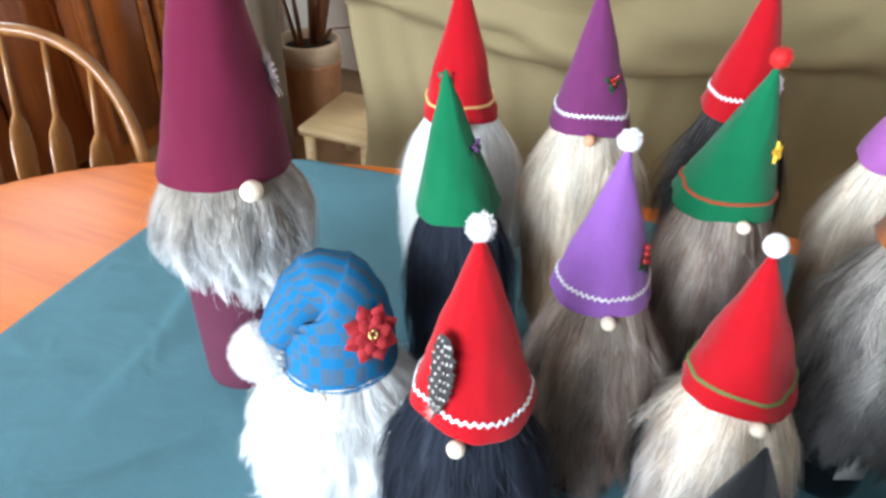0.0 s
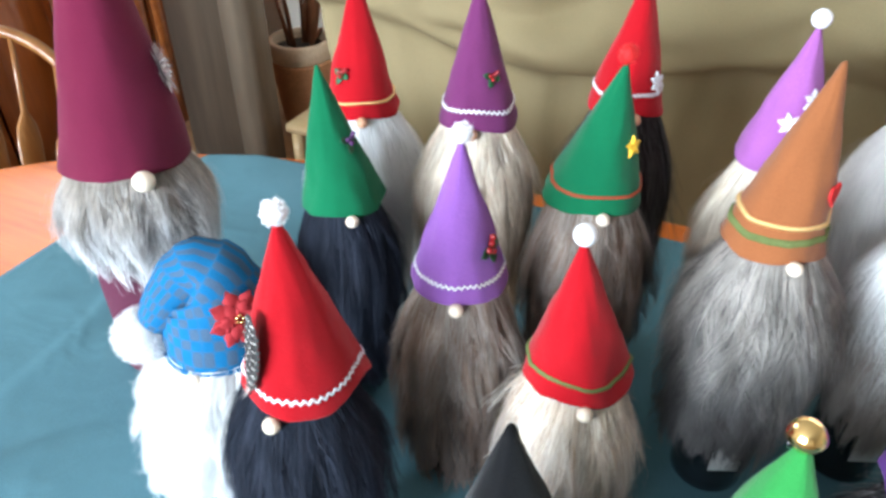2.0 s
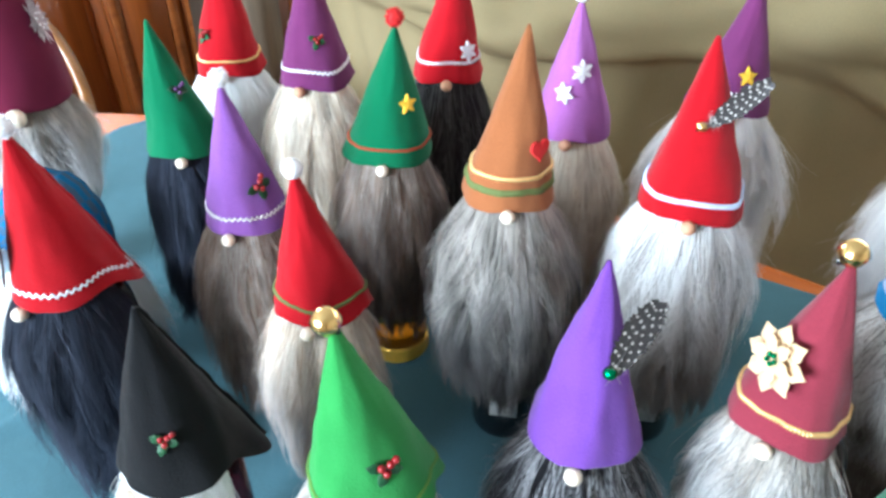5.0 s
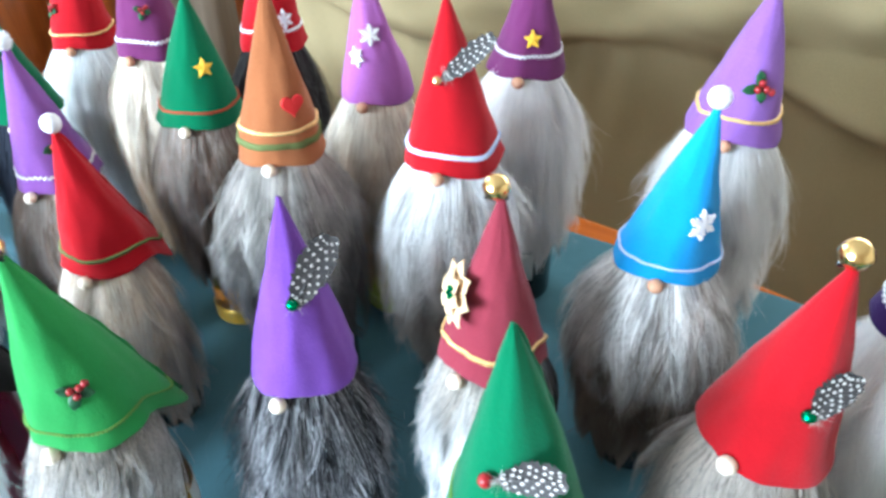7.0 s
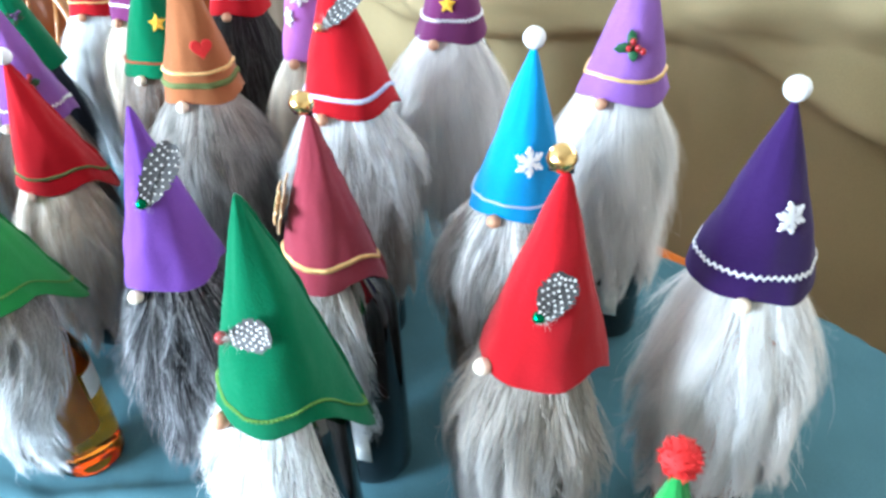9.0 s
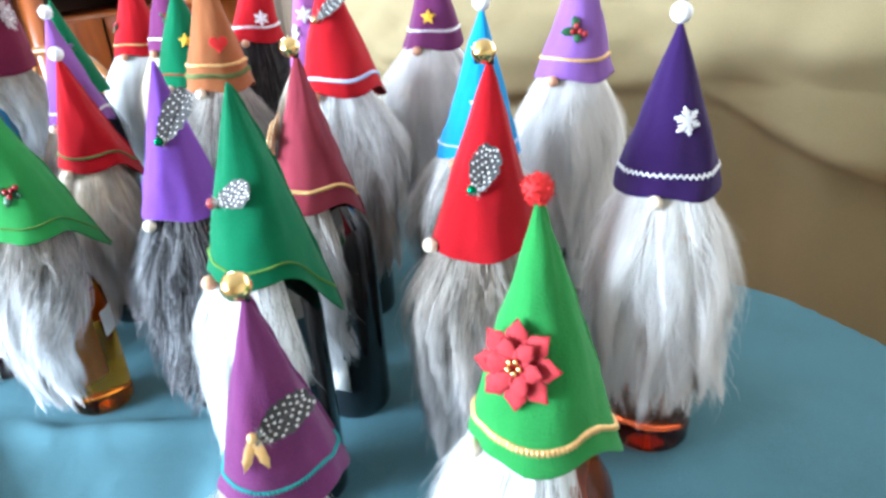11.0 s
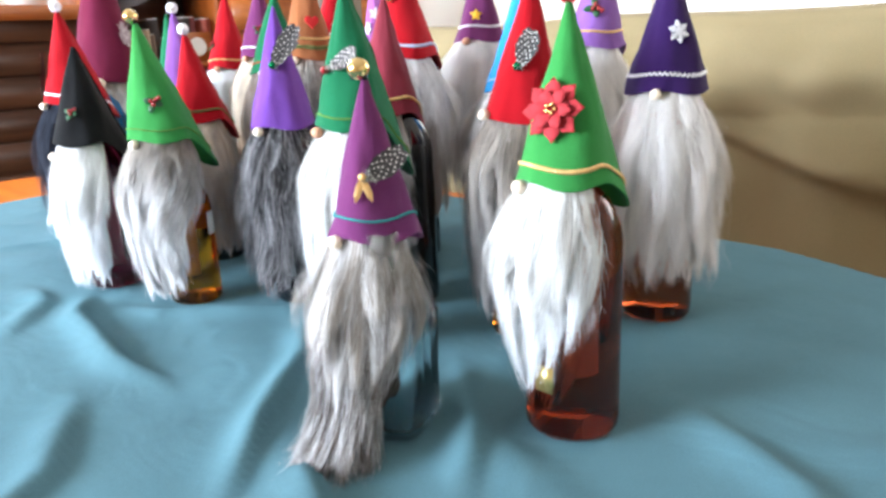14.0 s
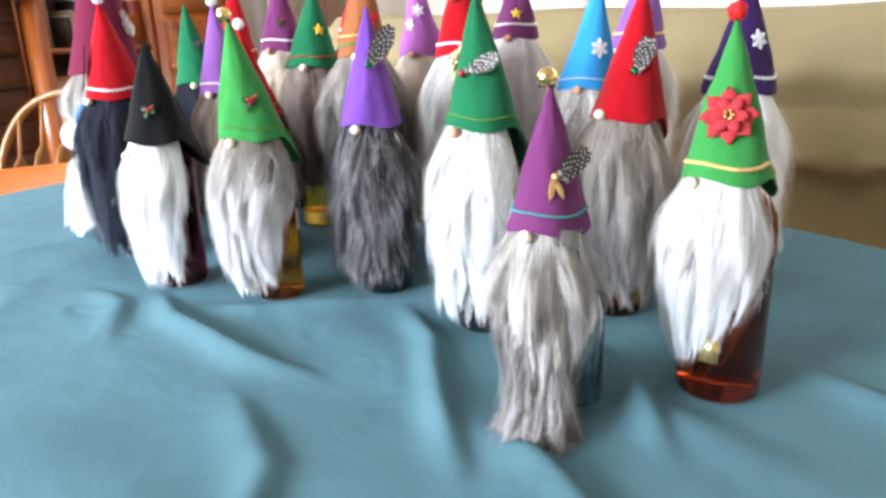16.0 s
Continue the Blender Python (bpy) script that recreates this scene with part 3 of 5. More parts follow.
bookcase()
rb = random.Random(5)
COVERS = [(0.22, 0.025, 0.02), (0.035, 0.025, 0.022), (0.28, 0.05, 0.03), (0.16, 0.10, 0.07), (0.40, 0.30, 0.20), (0.12, 0.02, 0.02), (0.07, 0.05, 0.04)]
for z in (1.032,):
    y = -0.27
    while y < 0.25:
        w, h = rb.uniform(0.018, 0.045), rb.uniform(0.10, 0.135 if z < 1.03 and z > 0.8 else 0.2)
        if rb.random() < 0.2:
            y += 0.05
        if y + w > 0.27:
            break
        col = rb.choice(COVERS)
        bk = thing("book", uv(U0 + 0.02, 1.42, z) + ROOM @ Vector((0.31, y + w / 2, 0)), "hardback book standing on a shelf", "book", "books in the bookcase", rot=ROOM)
        part("cover", box_bm(0.20, w - 0.002, h, (0, 0, h / 2), 0.002), shader("cover_%d" % COVERS.index(col), col, 0.6, vary=0.1, scale=20), bk)
        part("pages", box_bm(0.19, w - 0.008, 0.004, (0.0, 0, h + 0.0015)), M_LABEL, bk)
        y += w
fr = thing("picture_frame", uv(U0 + 0.02, 1.42, 1.032) + ROOM @ Vector((0.425, 0.17, 0)), "small wooden frame holding a pale disc", "picture frame", rot=ROOM)
part("frame", box_bm(0.02, 0.15, 0.13, (0, 0, 0.065), 0.004), M_CABH, fr)
part("disc", ball_bm(0.045, (0.012, 0, 0.065), (0.12, 1, 0.95), 20), M_WHITE, fr, "pale disc")
hat = thing("white_dish", uv(U0 + 0.02, 1.18, 1.27) + ROOM @ Vector((0.3, -0.25, 0)), "white china dish on the ledge", "dish", rot=ROOM)
v, f = lathe([(0.05, 0.0), (0.055, 0.004), (0.085, 0.05), (0.088, 0.052), (0.08, 0.046), (0.045, 0.008)], 32)
grid_part("bowl", v, f, M_WHITE, hat)


def cabinet(v_at, width, height):
    c = thing("sideboard", uv(U0 + 0.02, v_at), "reddish oak sideboard with raised panel doors", "sideboard", rot=ROOM)
    plank("body", 0.48, width, height - 0.04, (0.24, 0, (height - 0.04) / 2), M_CAB, c)
    plank("top", 0.54, width + 0.06, 0.04, (0.27, 0, height - 0.02), M_CABH, c, "overhanging top")
    n = 3
    w = width / n
    for k in range(n):
        y = -width / 2 + w * (k + 0.5)
        dr = plank("drawer", 0.02, w - 0.03, 0.15, (0.491, y, height - 0.14), M_CABH, c)
        part("knob", ball_bm(0.014, (0.517, y, height - 0.14), seg=12), M_BRASS, dr)
        d = plank("door", 0.02, w - 0.03, height - 0.34, (0.491, y, (height - 0.34) / 2 + 0.09), M_CAB, c)
        part("raised_panel", box_bm(0.014, w - 0.15, height - 0.46, (0.506, y, (height - 0.34) / 2 + 0.09), 0.006), M_CAB, d)
        for sy in (-1, 1):
            part("stile", box_bm(0.012, 0.05, height - 0.345, (0.507, y + sy * (w / 2 - 0.045), (height - 0.34) / 2 + 0.09), 0.003), M_CABH, d)
        part("knob", ball_bm(0.014, (0.525, y + w * 0.33, height * 0.55), seg=12), M_BRASS, d)
    plank("moulding", 0.05, width + 0.02, 0.035, (0.535, 0, 0.93), M_CABH, c, "projecting oak moulding")


cabinet(2.27, 1.06, 1.38)

# ---- post, side table, potted plant at the back ----
post = thing("column", uv(-1.62, 1.97), "brown weathered board column with a taupe edge trim", "column", rot=ROOM)
post["kind"] = "structure"
plank("board", 0.25, 0.12, 2.498, (-0.055, 0, 1.249), M_POST, post)
plank("casing", 0.085, 0.14, 2.498, (0.1145, 0, 1.249), M_TRIMW, post)
st = thing("side_table", uv(-1.36, 2.12), "small pale pine side table", "side table", rot=ROOM)
plank("tabletop", 0.29, 0.34, 0.03, (0.125, 0, 0.225), M_PINE, st)
for sx in (0.01, 0.24):
    for sy in (-0.14, 0.14):
        plank("leg", 0.035, 0.035, 0.21, (sx, sy, 0.105), M_PINE, st)
pot = thing("plant_pot", uv(-1.585, 2.38, 0.0), "weathered terracotta pot with bare reddish stems", "potted plant")
v, f = lathe([(0.092, 0.0), (0.098, 0.01), (0.127, 0.30), (0.130, 0.31), (0.116, 0.312), (0.110, 0.29)], 40)
grid_part("pot", v, f, M_TERRA, pot, "stained terracotta")
v, f = lathe([(0.119, 0.31), (0.126, 0.315), (0.13, 0.385), (0.126, 0.39), (0.112, 0.39), (0.108, 0.37), (0.105, 0.30)], 40)
grid_part("rim", v, f, M_TERRARIM, pot, "pale limed rim")
v, f = lathe([(0.001, 0.355), (0.109, 0.352), (0.109, 0.35)], 30)
grid_part("soil", v, f, M_SOIL, pot)
rb = random.Random(8)
for k in range(9):
    a, lean = rb.uniform(0, 6.28), rb.uniform(0.05, 0.16)
    hgt = rb.uniform(0.25, 0.6)
    p0 = Vector((0.05 * math.cos(a), 0.05 * math.sin(a), 0.35))
    v, f = tube([p0, p0 + Vector((lean * 0.4 * math.cos(a), lean * 0.4 * math.sin(a), hgt * 0.5)), p0 + Vector((lean * math.cos(a), lean * math.sin(a), hgt))], [(0.012, 0.004), (0.011, 0.004), (0.003, 0.002)], 8)
    grid_part("stem", v, f, M_STEM, pot)
v, f = tube([(0.05, -0.02, 0.36), (0.10, -0.03, 0.44), (0.18, -0.04, 0.45), (0.26, -0.05, 0.41)], [(0.008, 0.003), (0.016, 0.003), (0.014, 0.003), (0.003, 0.002)], 8)
grid_part("bent_leaf", v, f, M_STEM, pot, "drooping orange-brown leaf")

# ---- bottles dressed with felt hats and fur beards ----
def direction(deg):
    """Level direction; 0 looks towards -y, growing to +x."""
    return Vector((math.sin(radians(deg)), -math.cos(radians(deg)), 0))


class Hat:
    """A folded felt cone: round in front, with a seam corner that sticks out and sags behind."""

    def __init__(self, centre, r, tip, head, flare, drop, bend=0.0):
        self.c, self.r, self.tip, self.head, self.flare, self.drop, self.bend = Vector(centre), r, Vector(tip), head, flare, drop, bend
        self.seed = head * 1.7 + r * 900 + self.tip.x * 700

    def at(self, deg, s, out=0.0):
        """The place on the felt at an angle from the front and a share s of the height."""
        d = direction(deg + self.head)
        back = max(0.0, -math.cos(radians(deg)))
        q = 1 - s
        rad = self.r * (0.97 * q + 0.03 + 0.10 * q * s) * (1 + self.flare * back ** 5 * q) + out
        a = radians(deg)
        wob = (0.0042 * noise.noise((1.3 * math.cos(a) + self.seed, 1.3 * math.sin(a), s * 2.6)) + 0.0018 * noise.noise((3 * math.cos(a), 3 * math.sin(a) + self.seed, s * 7))) * (0.15 + q)
        mid = self.tip * s + direction(self.head) * (self.bend * s * s)
        z = -self.drop * back ** 2.5 * q ** 2 + 0.0030 * q ** 4 * math.cos(radians(deg * 3 + self.c.x * 900))
        return self.c + mid + d * (rad + wob) + Vector((0, 0, z))

    def build(self, parent, mat, label):
        NA, NS, verts, faces = 56, 18, [], []
        up = [0.0, 0.006] + [k / NS for k in range(1, NS + 1)]
        rows = [(s, 0.0) for s in up] + [(s, -0.0022) for s in reversed(up)]
        for s, off in rows:
            for i in range(NA):
                verts.append(self.at(360 * i / NA, s, max(off, -self.r * 0.03 if s > 0.9 else off)))
        n = len(rows)
        for j in range(n):
            jj = (j + 1) % n
            for i in range(NA):
                k = (i + 1) % NA
                faces.append((j * NA + i, j * NA + k, jj * NA + k, jj * NA + i))
        ob = grid_part("hat", verts, faces, mat, parent, label)
        if self.flare > 0.19:
            # the sewn edge down the back: two layers of felt pressed together
            sv, sf, n = [], [], 20
            for k in range(n + 1):
                t = 0.004 + 0.985 * k / n
                o = self.at(180, t, -0.001)
                back, side = direction(180 + self.head), direction(90 + self.head) * 0.0013
                e = 0.0038 * (1 - 0.35 * t) + 0.0006 * math.sin(k * 1.9 + self.seed)
                sv += [o - side, o + side, o + back * e + side * 0.8, o + back * e - side * 0.8]
            for k in range(n):
                for j in range(4):
                    sf.append((k * 4 + j, k * 4 + (j + 1) % 4, k * 4 + 4 + (j + 1) % 4, k * 4 + 4 + j))
            sf += [(3, 2, 1, 0), (n * 4, n * 4 + 1, n * 4 + 2, n * 4 + 3)]
            grid_part("seam", sv, sf, mat, ob)
        return ob

    def seat_at(self, deg, s):
        """A placing for ornaments: x to the side, y up the felt, z outwards."""
        o = self.at(deg, s, 0.001)
        x = (self.at(deg + 4, s) - self.at(deg - 4, s)).normalized()
        y = (self.at(deg, min(1, s + 0.03)) - self.at(deg, s - 0.03)).normalized()
        z = x.cross(y).normalized()
        y = z.cross(x)
        m = Matrix((x, y, z)).transposed().to_4x4()
        m.translation = o
        return m


def trim(hat, parent, s0, width, mat, kind, label):
    """A braid round the hat; wave gives ric-rac."""
    verts, faces, n = [], [], 360
    hgt = hat.tip.length
    for i in range(n):
        a = 360 * i / n
        sh = (0.0012 / hgt) * math.sin(i * 2 * math.pi / 8) if kind == "wave" else 0.0
        bead = 0.0011 * (i % 4 < 2) if kind == "flat" else 0.0
        for w, o in ((-0.5, 0.0003), (-0.38, 0.0010 + bead), (0.38, 0.0010 + bead), (0.5, 0.0003)):
            verts.append(hat.at(a, s0 + sh + w * width * (0.72 if kind == "flat" else 0.9) / hgt, o))
    for i in range(n):
        k = (i + 1) % n
        for j in range(3):
            faces.append((i * 4 + j, k * 4 + j, k * 4 + j + 1, i * 4 + j + 1))
    return grid_part("trim", verts, faces, mat, parent, label)


def fuzzy(name, centre, r, mat, parent, label, hairs=260, seed=1):
    """A pompom: a core with short threads all round."""
    rg = np.random.RandomState(seed)
    bm = ball_bm(r * (0.86 if hairs < 1000 else 0.95), (0, 0, 0), seg=14)
    verts, faces = [v.co.copy() for v in bm.verts], [[v.index for v in f.verts] for f in bm.faces]
    bm.free()
    for _ in range(hairs):
        d = Vector(rg.normal(size=3)).normalized()
        t = d.cross(Vector(rg.normal(size=3))).normalized() * r * (0.09 if hairs < 1000 else 0.035)
        k = len(verts)
        l = r * rg.uniform(0.95, 1.16)
        verts += [d * r * 0.7 - t, d * r * 0.7 + t, d * l + t * 0.3]
        faces.append((k, k + 1, k + 2))
    ob = grid_part(name, [Vector(centre) + v for v in verts], faces, mat, parent, label)
    return ob


def tinsel(m, parent):
    """A flat spray of frayed grey net with a few bright tips."""
    rg, verts, faces = random.Random(9), [], []
    for k in range(170):
        a, l = rg.uniform(0, 6.283), rg.uniform(0.010, 0.026)
        d = Vector((0.72 * math.cos(a), 1.25 * math.sin(a), rg.uniform(0.05, 0.30)))
        s = Vector((-math.sin(a), math.cos(a), rg.uniform(-0.4, 0.4))) * rg.uniform(0.0006, 0.0022)
        q = len(verts)
        verts += [m @ (-s * 0.5), m @ (s * 0.5), m @ (d * l * 0.7 + s), m @ (d * l), m @ (d * l * 0.7 - s)]
        faces += [(q, q + 1, q + 2, q + 3, q + 4)]
    f = grid_part("tinsel_flower", verts, faces, M_FROST, parent, "frayed silver grey net flower", smooth=False)
    for k in range(7):
        a = 0.9 * k
        part("bead", ball_bm(0.0014, m @ Vector((0.006 * math.cos(a), 0.009 * math.sin(a), 0.006)), seg=8), M_SILVER, f)


def bell(centre, r, parent, mat=None):
    """A jingle bell: a ball with a waist band, a slot and a loop."""
    prof = []
    for k in range(13):
        a = -math.pi / 2 + math.pi * k / 12
        prof.append((max(0.0004, r * math.cos(a) * (1.06 if k == 6 else 1.0)), r * math.sin(a)))
    v, f = lathe(prof, 20)
    b = grid_part("bell", [Vector(centre) + Vector(p) for p in v], f, mat or M_BRASS, parent, "shiny jingle bell")
    part("slot", box_bm(r * 1.7, r * 0.2, r * 0.5, (centre[0], centre[1], centre[2] - r * 0.75), 0.0004), M_BLACKG, b)
    return b


def flat_shape(name, outline, thick, mat, parent, m, label, dome=0.0):
    """A thin cut-out from an outline of (x, y), laid on m."""
    n = len(outline)
    verts = [m @ Vector((x, y, 0)) for x, y in outline] + [m @ Vector((x * 0.94, y * 0.94, thick)) for x, y in outline]
    verts += [m @ Vector((0, 0, thick + dome))]
    faces = [(i, (i + 1) % n, n + (i + 1) % n, n + i) for i in range(n)]
    faces += [(n + i, n + (i + 1) % n, 2 * n) for i in range(n)] + [tuple(range(n))[::-1]]
    return grid_part(name, verts, faces, mat, parent, label, smooth=False)


def star_outline(points, r1, r2):
    return [((r1 if k % 2 == 0 else r2) * math.sin(math.pi * k / points), (r1 if k % 2 == 0 else r2) * math.cos(math.pi * k / points)) for k in range(2 * points)]


def snowflake(hat, parent, deg, s, r=0.011, turn=0.0):
    m = hat.seat_at(deg, s) @ Matrix.Rotation(radians(turn), 4, "Z")
    out = []
    for k in range(6):
        for da, rr in ((-30, 0.30), (-10, 0.48), (-24, 0.68), (-17, 0.80), (-7, 0.66), (-8, 0.95), (0, 1.06), (8, 0.95), (7, 0.66), (17, 0.80), (24, 0.68), (10, 0.48)):
            a = radians(60 * k + da)
            out.append((r * rr * math.sin(a), r * rr * math.cos(a)))
    sn = flat_shape("snowflake", out, 0.002, M_SNOW, parent, m, "white snowflake", 0.001)
    return sn


def star(hat, parent, deg, s, r=0.0105):
    flat_shape("star", star_outline(5, r, r * 0.5), 0.0025, M_YELLOW, parent, hat.seat_at(deg, s), "yellow star", 0.002)


def heart(hat, parent, deg, s, r=0.011):
    out = []
    for k in range(28):
        a = 2 * math.pi * k / 28
        out.append((r * math.sin(a) ** 3, r * (0.81 * math.cos(a) - 0.31 * math.cos(2 * a) - 0.125 * math.cos(3 * a) - 0.06 * math.cos(4 * a))))
    flat_shape("heart", out, 0.002, M_HEART, parent, hat.seat_at(deg, s), "red felt heart", 0.001)


def petal(m, length, width, lift):
    """Verts and faces of one pointed petal with a middle crease."""
    rows = [(0.0, 0.15), (0.2, 0.7), (0.42, 1.0), (0.6, 0.86), (0.72, 0.92), (0.85, 0.45), (1.0, 0.03)]
    verts, faces = [], []
    for t, w in rows:
        z = lift * math.sin(t * 2.2) - 0.25 * lift * t
        for x, dz in ((-1, 0.0), (0, -0.0012), (1, 0.0)):
            verts.append(m @ Vector((x * w * width / 2, t * length, z + dz)))
    for j in range(len(rows) - 1):
        for i in range(2):
            a = j * 3 + i
            faces.append((a, a + 1, a + 4, a + 3))
    return verts, faces


def flower(m, parent, r, mat, label, centre_mat):
    """A fabric poinsettia: two rings of pointed petals round a few beads."""
    fl = grid_part("flower_base", *petal(m, r * 0.5, r * 0.5, 0.001), mat, parent, label)
    for k in range(14):
        inner = k >= 8
        a = radians(45 * k + 8 if not inner else 60 * k + 30)
        mm = m @ Matrix.Translation((0, 0, 0.002 + (0.003 if inner else 0.0))) @ Matrix.Rotation(a, 4, "Z")
        v, f = petal(mm, r * (0.68 if inner else 1.0), r * (0.42 if inner else 0.56), 0.005 if inner else 0.003)
        ob = grid_part("petal", v, f, mat, fl)
        md = ob.modifiers.new("thickness", "SOLIDIFY")
        md.thickness = 0.0007
    for k in range(5):
        a = 1.256 * k
        o = m @ Vector((0.0035 * math.cos(a), 0.0035 * math.sin(a), 0.008))
        part("bead", ball_bm(0.0019, o, seg=8), centre_mat, fl)
    return fl


def feather(m, parent, length, width, label="black feather with white spots"):
    """A guinea feather: a ragged oval vane with rows of pale spots and a fluffy base; it grows along y of m."""
    rg = random.Random(int(m.translation.x * 1e4))
    width, n, verts, faces = width * 1.12, 40, [], []

    def half(t):
        return width / 2 * (math.sin(math.pi * (0.06 + 0.90 * t)) ** 0.55)

    for k in range(n + 1):
        t = k / n
        w, z = half(t), 0.003 + 0.005 * t * t
        for x in (-1.0, -0.5, 0.0, 0.5, 1.0):
            ww = w * x * (rg.uniform(0.80, 1.12) if abs(x) == 1 else 1.0)
            verts.append(m @ Vector((ww, t * length + abs(ww) * 0.45, z + 0.002 * abs(x))))
    for k in range(n):
        for i in range(4):
            a = k * 5 + i
            faces.append((a, a + 1, a + 6, a + 5))
    f = grid_part("feather", verts, faces, M_FEATH, parent, label)
    sv, sf = [], []
    for j in range(8):
        t = 0.10 + 0.115 * j
        cols = 5 if j % 2 else 4
        for i in range(cols):
            x = (i - (cols - 1) / 2) / 2.6 * half(t)
            y = t * length + abs(x) * 0.45 + rg.uniform(-0.0006, 0.0006)
            z = 0.0046 + 0.005 * t * t + 0.002 * abs(x) / (width / 2)
            q = len(sv)
            rr = 0.00100 * rg.uniform(0.8, 1.15)
            sv += [m @ Vector((x + rr * math.cos(a * 1.0472), y + 1.2 * rr * math.sin(a * 1.0472), z)) for a in range(6)]
            sf.append(tuple(range(q, q + 6)))
    tagged(grid_part("spotting", sv, sf, M_DOT, f, "white spots", smooth=False), kind="stuff")
    pts = [m @ Vector((0, y * length, 0.004 + 0.005 * y * y)) for y in (-0.06, 0.3, 0.6, 0.95)]
    v, ff = tube(pts, [0.0008, 0.0006, 0.0005, 0.0002], 6)
    grid_part("quill", v, ff, M_FEATH, f)
    fv, fx = [], []
    for k in range(26):
        a, l = rg.uniform(-2.4, 2.4), rg.uniform(0.006, 0.013)
        d = Vector((math.sin(a), -math.cos(a) * 0.7 + 0.2, rg.uniform(0.0, 0.7))).normalized()
        q = len(fv)
        b0 = Vector((0, 0.04 * length, 0.004))
        fv += [m @ (b0 + Vector((0.0004, 0, 0))), m @ (b0 - Vector((0.0004, 0, 0))), m @ (b0 + d * l)]
        fx.append((q, q + 1, q + 2))
    tagged(grid_part("fluff", fv, fx, M_DOT, f), kind="stuff")
    return f


def holly(hat, parent, deg, s, big=1.0, berry=None, turn=0.0):
    m = hat.seat_at(deg, s) @ Matrix.Rotation(radians(turn), 4, "Z")
    stem = part("sprig", ball_bm(0.002 * big, m @ Vector((0, 0, 0.001)), seg=8), M_LEAF, parent, "holly sprig with red berries")
    for a, l in ((70, 1.0), (-110, 0.9), (160, 1.1)):
        v, f = petal(m @ Matrix.Rotation(radians(a), 4, "Z"), 0.013 * l * big, 0.008 * big, 0.003)
        ob = grid_part("leaf", v, f, M_LEAF, stem)
        md = ob.modifiers.new("thickness", "SOLIDIFY")
        md.thickness = 0.0006
    for x, y in ((0.003, 0.003), (-0.003, 0.002), (0.0, -0.003), (0.007, 0.0055)):
        part("berry", ball_bm(0.0028 * big, m @ Vector((x * big, y * big, 0.003)), seg=10), berry or M_RED, stem)


